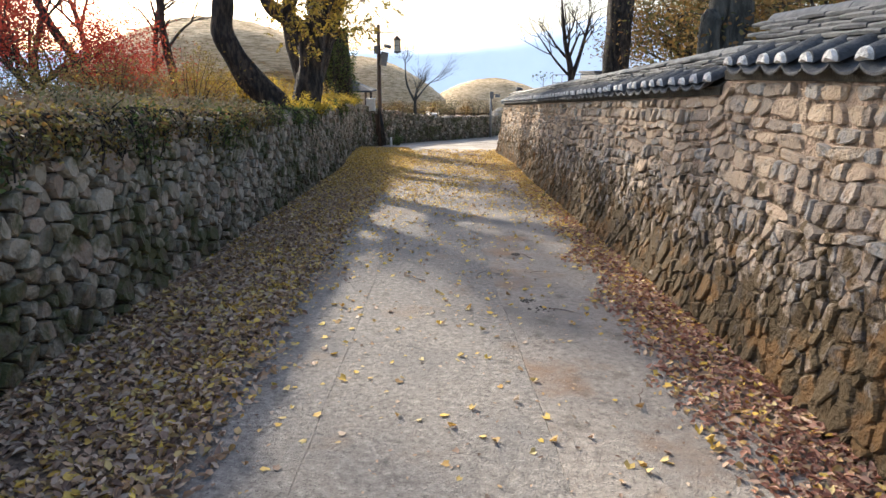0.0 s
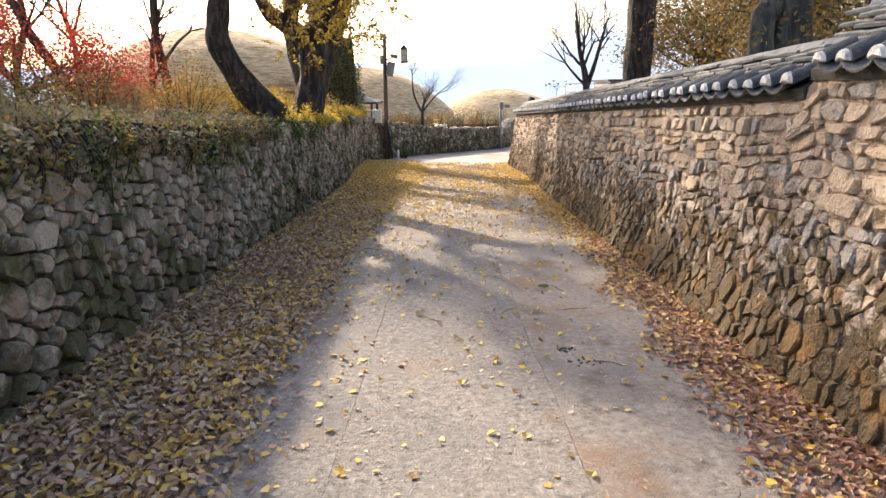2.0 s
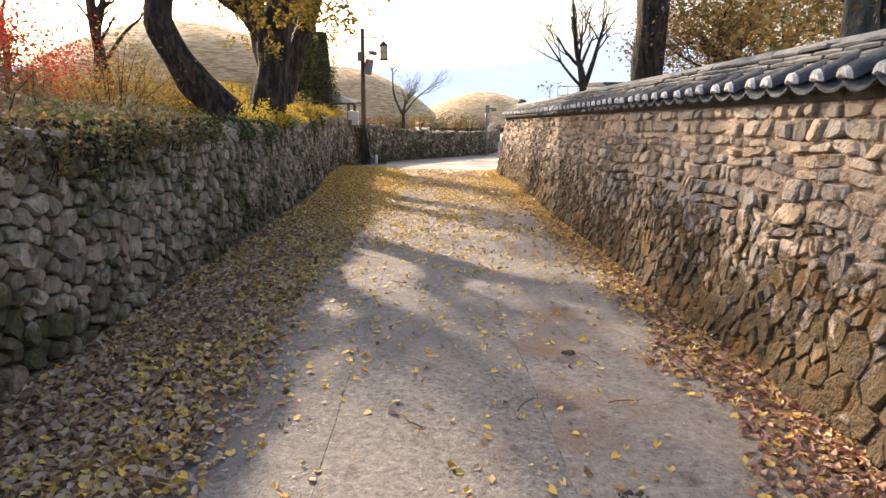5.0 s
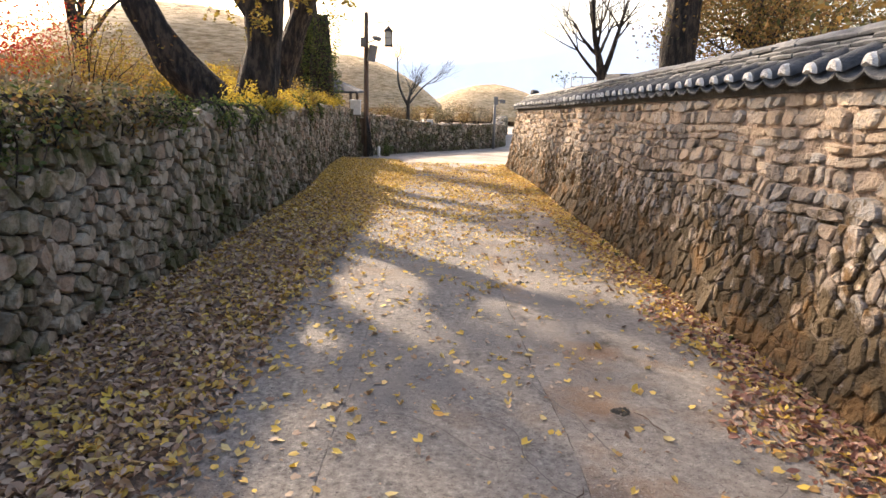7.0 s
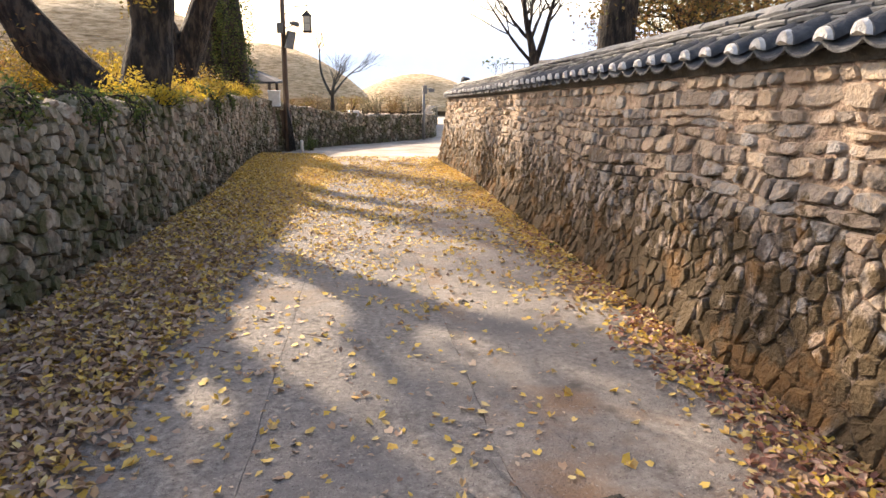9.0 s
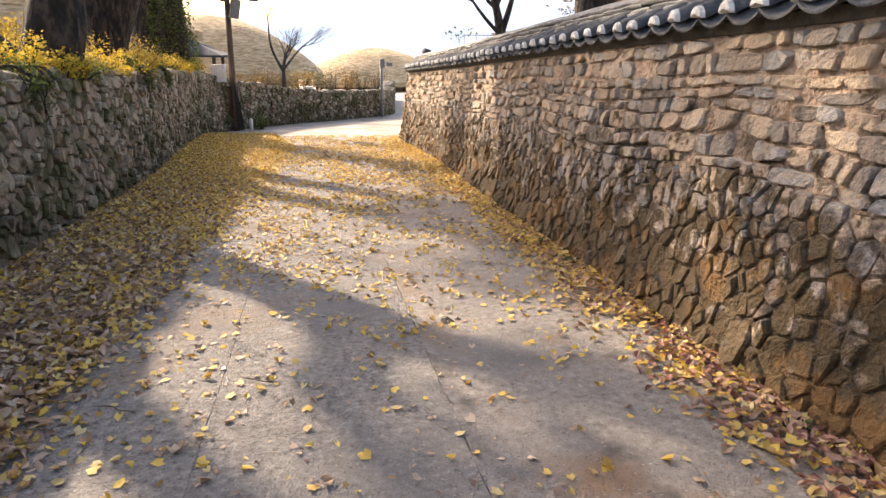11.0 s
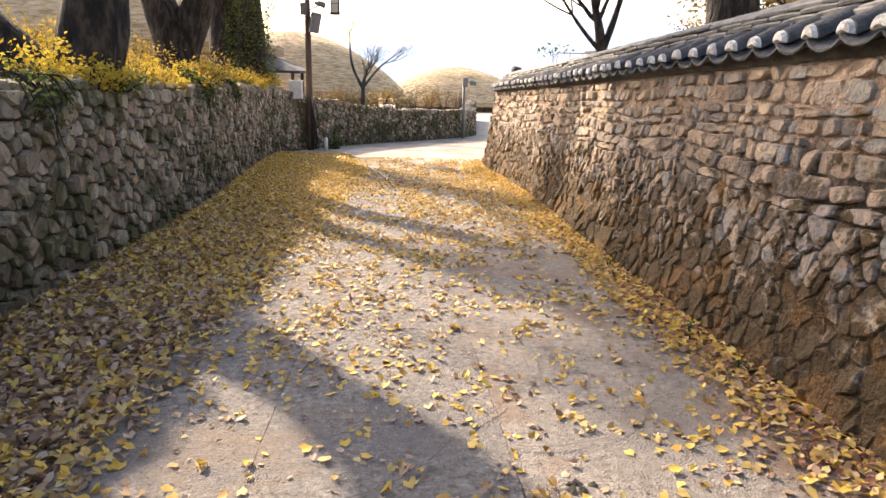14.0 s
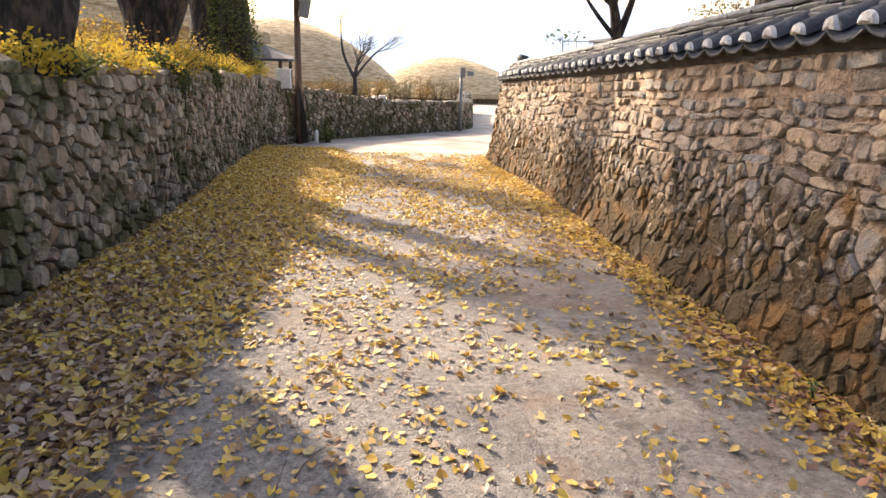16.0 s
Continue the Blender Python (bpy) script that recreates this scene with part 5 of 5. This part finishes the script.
for zr in (1.45, 1.75):
    g.tube([(4.3, 26.1, zr), (6.1, 26.1, zr)], [0.014, 0.014], 5)
part("rail", g.mesh("rail", m_grey), hut)
sapling = tagged(new("sapling"), "thin sapling with a few green leaves behind the coping", "sapling")
g = Geo()
g.tube([(3.55, 22.8, -0.9), (3.5, 22.8, 0.9), (3.4, 22.8, 1.75)], [0.02, 0.014, 0.005], 6)
for k in range(5):
    g.tube([(3.45, 22.8, 1.3 + 0.09 * k), (3.45 + 0.22 * math.cos(2.4 * k), 22.8 + 0.1 * math.sin(2.4 * k), 1.42 + 0.09 * k)], [0.005, 0.002], 4)
part("stem", g.mesh("stem", m_bark), sapling)
rr = np.random.RandomState(15)
part("leaves", leaf_mesh("leaves", np.array([3.42, 22.8, 1.68]) + rr.normal(0, 1, (46, 3)) * np.array([0.2, 0.1, 0.09]), 0.09, 0.8, m_ivy, OVAL, 15), sapling, kind="stuff")
# ridge end tile where the coping turns
xk, yk = right_line.at(right_line.s_of_y(23.0))
g = Geo()
g.tube([(xk + 0.62, yk + 0.10, 1.06), (xk + 0.55, yk + 0.02, 1.24), (xk + 0.45, yk - 0.05, 1.27)], [0.10, 0.115, 0.085], 10)
tagged(new("ridge_end", g.mesh("ridge_end", m_tile)), "dark rounded end tile on the coping ridge", "roof tile")

# mountains far off, their haze painted as pale colour and emission
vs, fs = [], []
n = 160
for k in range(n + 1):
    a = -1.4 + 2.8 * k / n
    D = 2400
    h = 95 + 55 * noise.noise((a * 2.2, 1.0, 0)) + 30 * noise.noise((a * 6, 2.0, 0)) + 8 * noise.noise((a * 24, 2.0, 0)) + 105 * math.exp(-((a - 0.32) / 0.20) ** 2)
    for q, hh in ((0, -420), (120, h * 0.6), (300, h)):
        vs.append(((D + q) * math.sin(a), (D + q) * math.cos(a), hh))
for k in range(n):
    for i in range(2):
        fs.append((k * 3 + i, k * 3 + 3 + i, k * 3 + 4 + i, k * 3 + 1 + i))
tagged(new("backdrop", make_mesh("backdrop", vs, fs, m_hill)), "mountains on the horizon with haze painted in as pale blue glow", "mountains", kind="structure")

# ---- twigs on the lane ----
rnd = random.Random(9)
for k, (x, y) in enumerate(((1.15, 3.4), (0.9, 6.4), (1.0, 7.0), (-0.2, 6.1), (0.35, 6.3), (-0.4, 9.2), (-1.0, 9.0), (0.9, 5.2), (-0.6, 11.0))):
    g = Geo()
    a = rnd.uniform(0, 3.1)
    pts = []
    for q in range(6):
        pts.append((x + 0.045 * q * math.cos(a), y + 0.045 * q * math.sin(a), float(gz(y)) + 0.014 + 0.003 * (q % 2)))
        a += rnd.uniform(-0.16, 0.16)
    g.tube(pts, [0.004, 0.004, 0.0035, 0.003, 0.003, 0.0015], 5)
    tagged(new("twig", g.mesh("twig", m_wood)), "thin brown twig lying on the concrete", "twig", group="twigs on the lane")

# clods of wet leaf mush on the concrete
for k, (x, y, w) in enumerate(((0.83, 5.2, 0.09), (0.77, 5.45, 0.06), (0.85, 7.25, 0.035), (0.65, 9.9, 0.05), (0.95, 12.2, 0.06))):
    g = Geo()
    for q in range(14):
        a, d = rnd.uniform(0, 6.28), w * math.sqrt(rnd.random())
        px, py, s = x + d * math.cos(a) * 1.3, y + d * math.sin(a), rnd.uniform(0.014, 0.034)
        base = [(px + s * math.cos(t) * rnd.uniform(0.7, 1.3), py + s * math.sin(t) * rnd.uniform(0.7, 1.3), float(gz(y)) - 0.012) for t in (0, 1.05, 2.1, 3.14, 4.2, 5.2)]
        g.add(base + [(px, py, float(gz(y)) + 0.012 + s * 0.16)], [(i, (i + 1) % 6, 6) for i in range(6)])
    tagged(new("leaf_clod", g.mesh("leaf_clod", m_soil)), "dark clod of rotten leaves on the concrete", "leaf clod", group="clods on the lane")

# ---- the stones of the walls ----
def right_split(s):
    """Where the upright foot stones end and the flat courses begin."""
    return min(0.98 + 0.20 * noise.noise((s * 0.5, 0, 21)) + 0.10 * noise.noise((s * 2.1, 0, 22)), right_height(s) - 0.4)


stone_wall("wall_right", "rubble wall of tan stones in mud mortar", right_line, -1, right_height, right_batter, 0.62, lambda s, h: 0.078 if h < 0.6 else 0.066, 51, 0.8, 0.007, 0.034, m_mortar, m_stone_r, (right_line.s_of_y(7.0), right_line.s_of_y(11.0)), right_line.length - 3.2, 0.05, 0.011, right_split)
stone_wall("wall_left", "dry-stone wall of mossy grey rubble", left_line, 1, left_height, lambda h: 0.02 * h, 0.5, lambda s, h: 0.066, 61, 1.2, 0.008, 0.065, m_soil, m_stone_l, (left_line.s_of_y(5.0), left_line.s_of_y(11.0)), left_line.length)
# loose cap stones along the dry-stone wall
r = random.Random(66)
s = left_line.s_of_y(2.0)
while s < left_line.s_of_y(25.0):
    x, y = left_line.at(s)
    w, d, t = r.uniform(0.12, 0.26), r.uniform(0.14, 0.24), r.uniform(0.05, 0.10)
    bm = bmesh.new()
    bmesh.ops.create_icosphere(bm, subdivisions=1, radius=1.0)
    for v in bm.verts:
        k = 1 + 0.25 * noise.noise(v.co * 1.3 + Vector((s * 3, 0, 0)))
        v.co = Vector((v.co.x * d * 0.6 * k, v.co.y * w * 0.62 * k, v.co.z * t * 0.75 * k))
    me = bpy.data.meshes.new("cap_stone")
    bm.to_mesh(me)
    bm.free()
    me.materials.append(m_stone_l)
    me.attributes.new("tone", "FLOAT", "FACE").data.foreach_set("value", [r.random()] * len(me.polygons))
    h = float(gz(y)) + left_height(s)
    part("cap_stone", me, bpy.data.objects["wall_left"], Matrix.Translation((float(x) - r.uniform(0.02, 0.2), float(y), h + t * 0.35)) @ Euler((r.uniform(-0.15, 0.15), r.uniform(-0.15, 0.15), r.uniform(-0.5, 0.5))).to_matrix().to_4x4())
    s += w * r.uniform(0.85, 1.2)
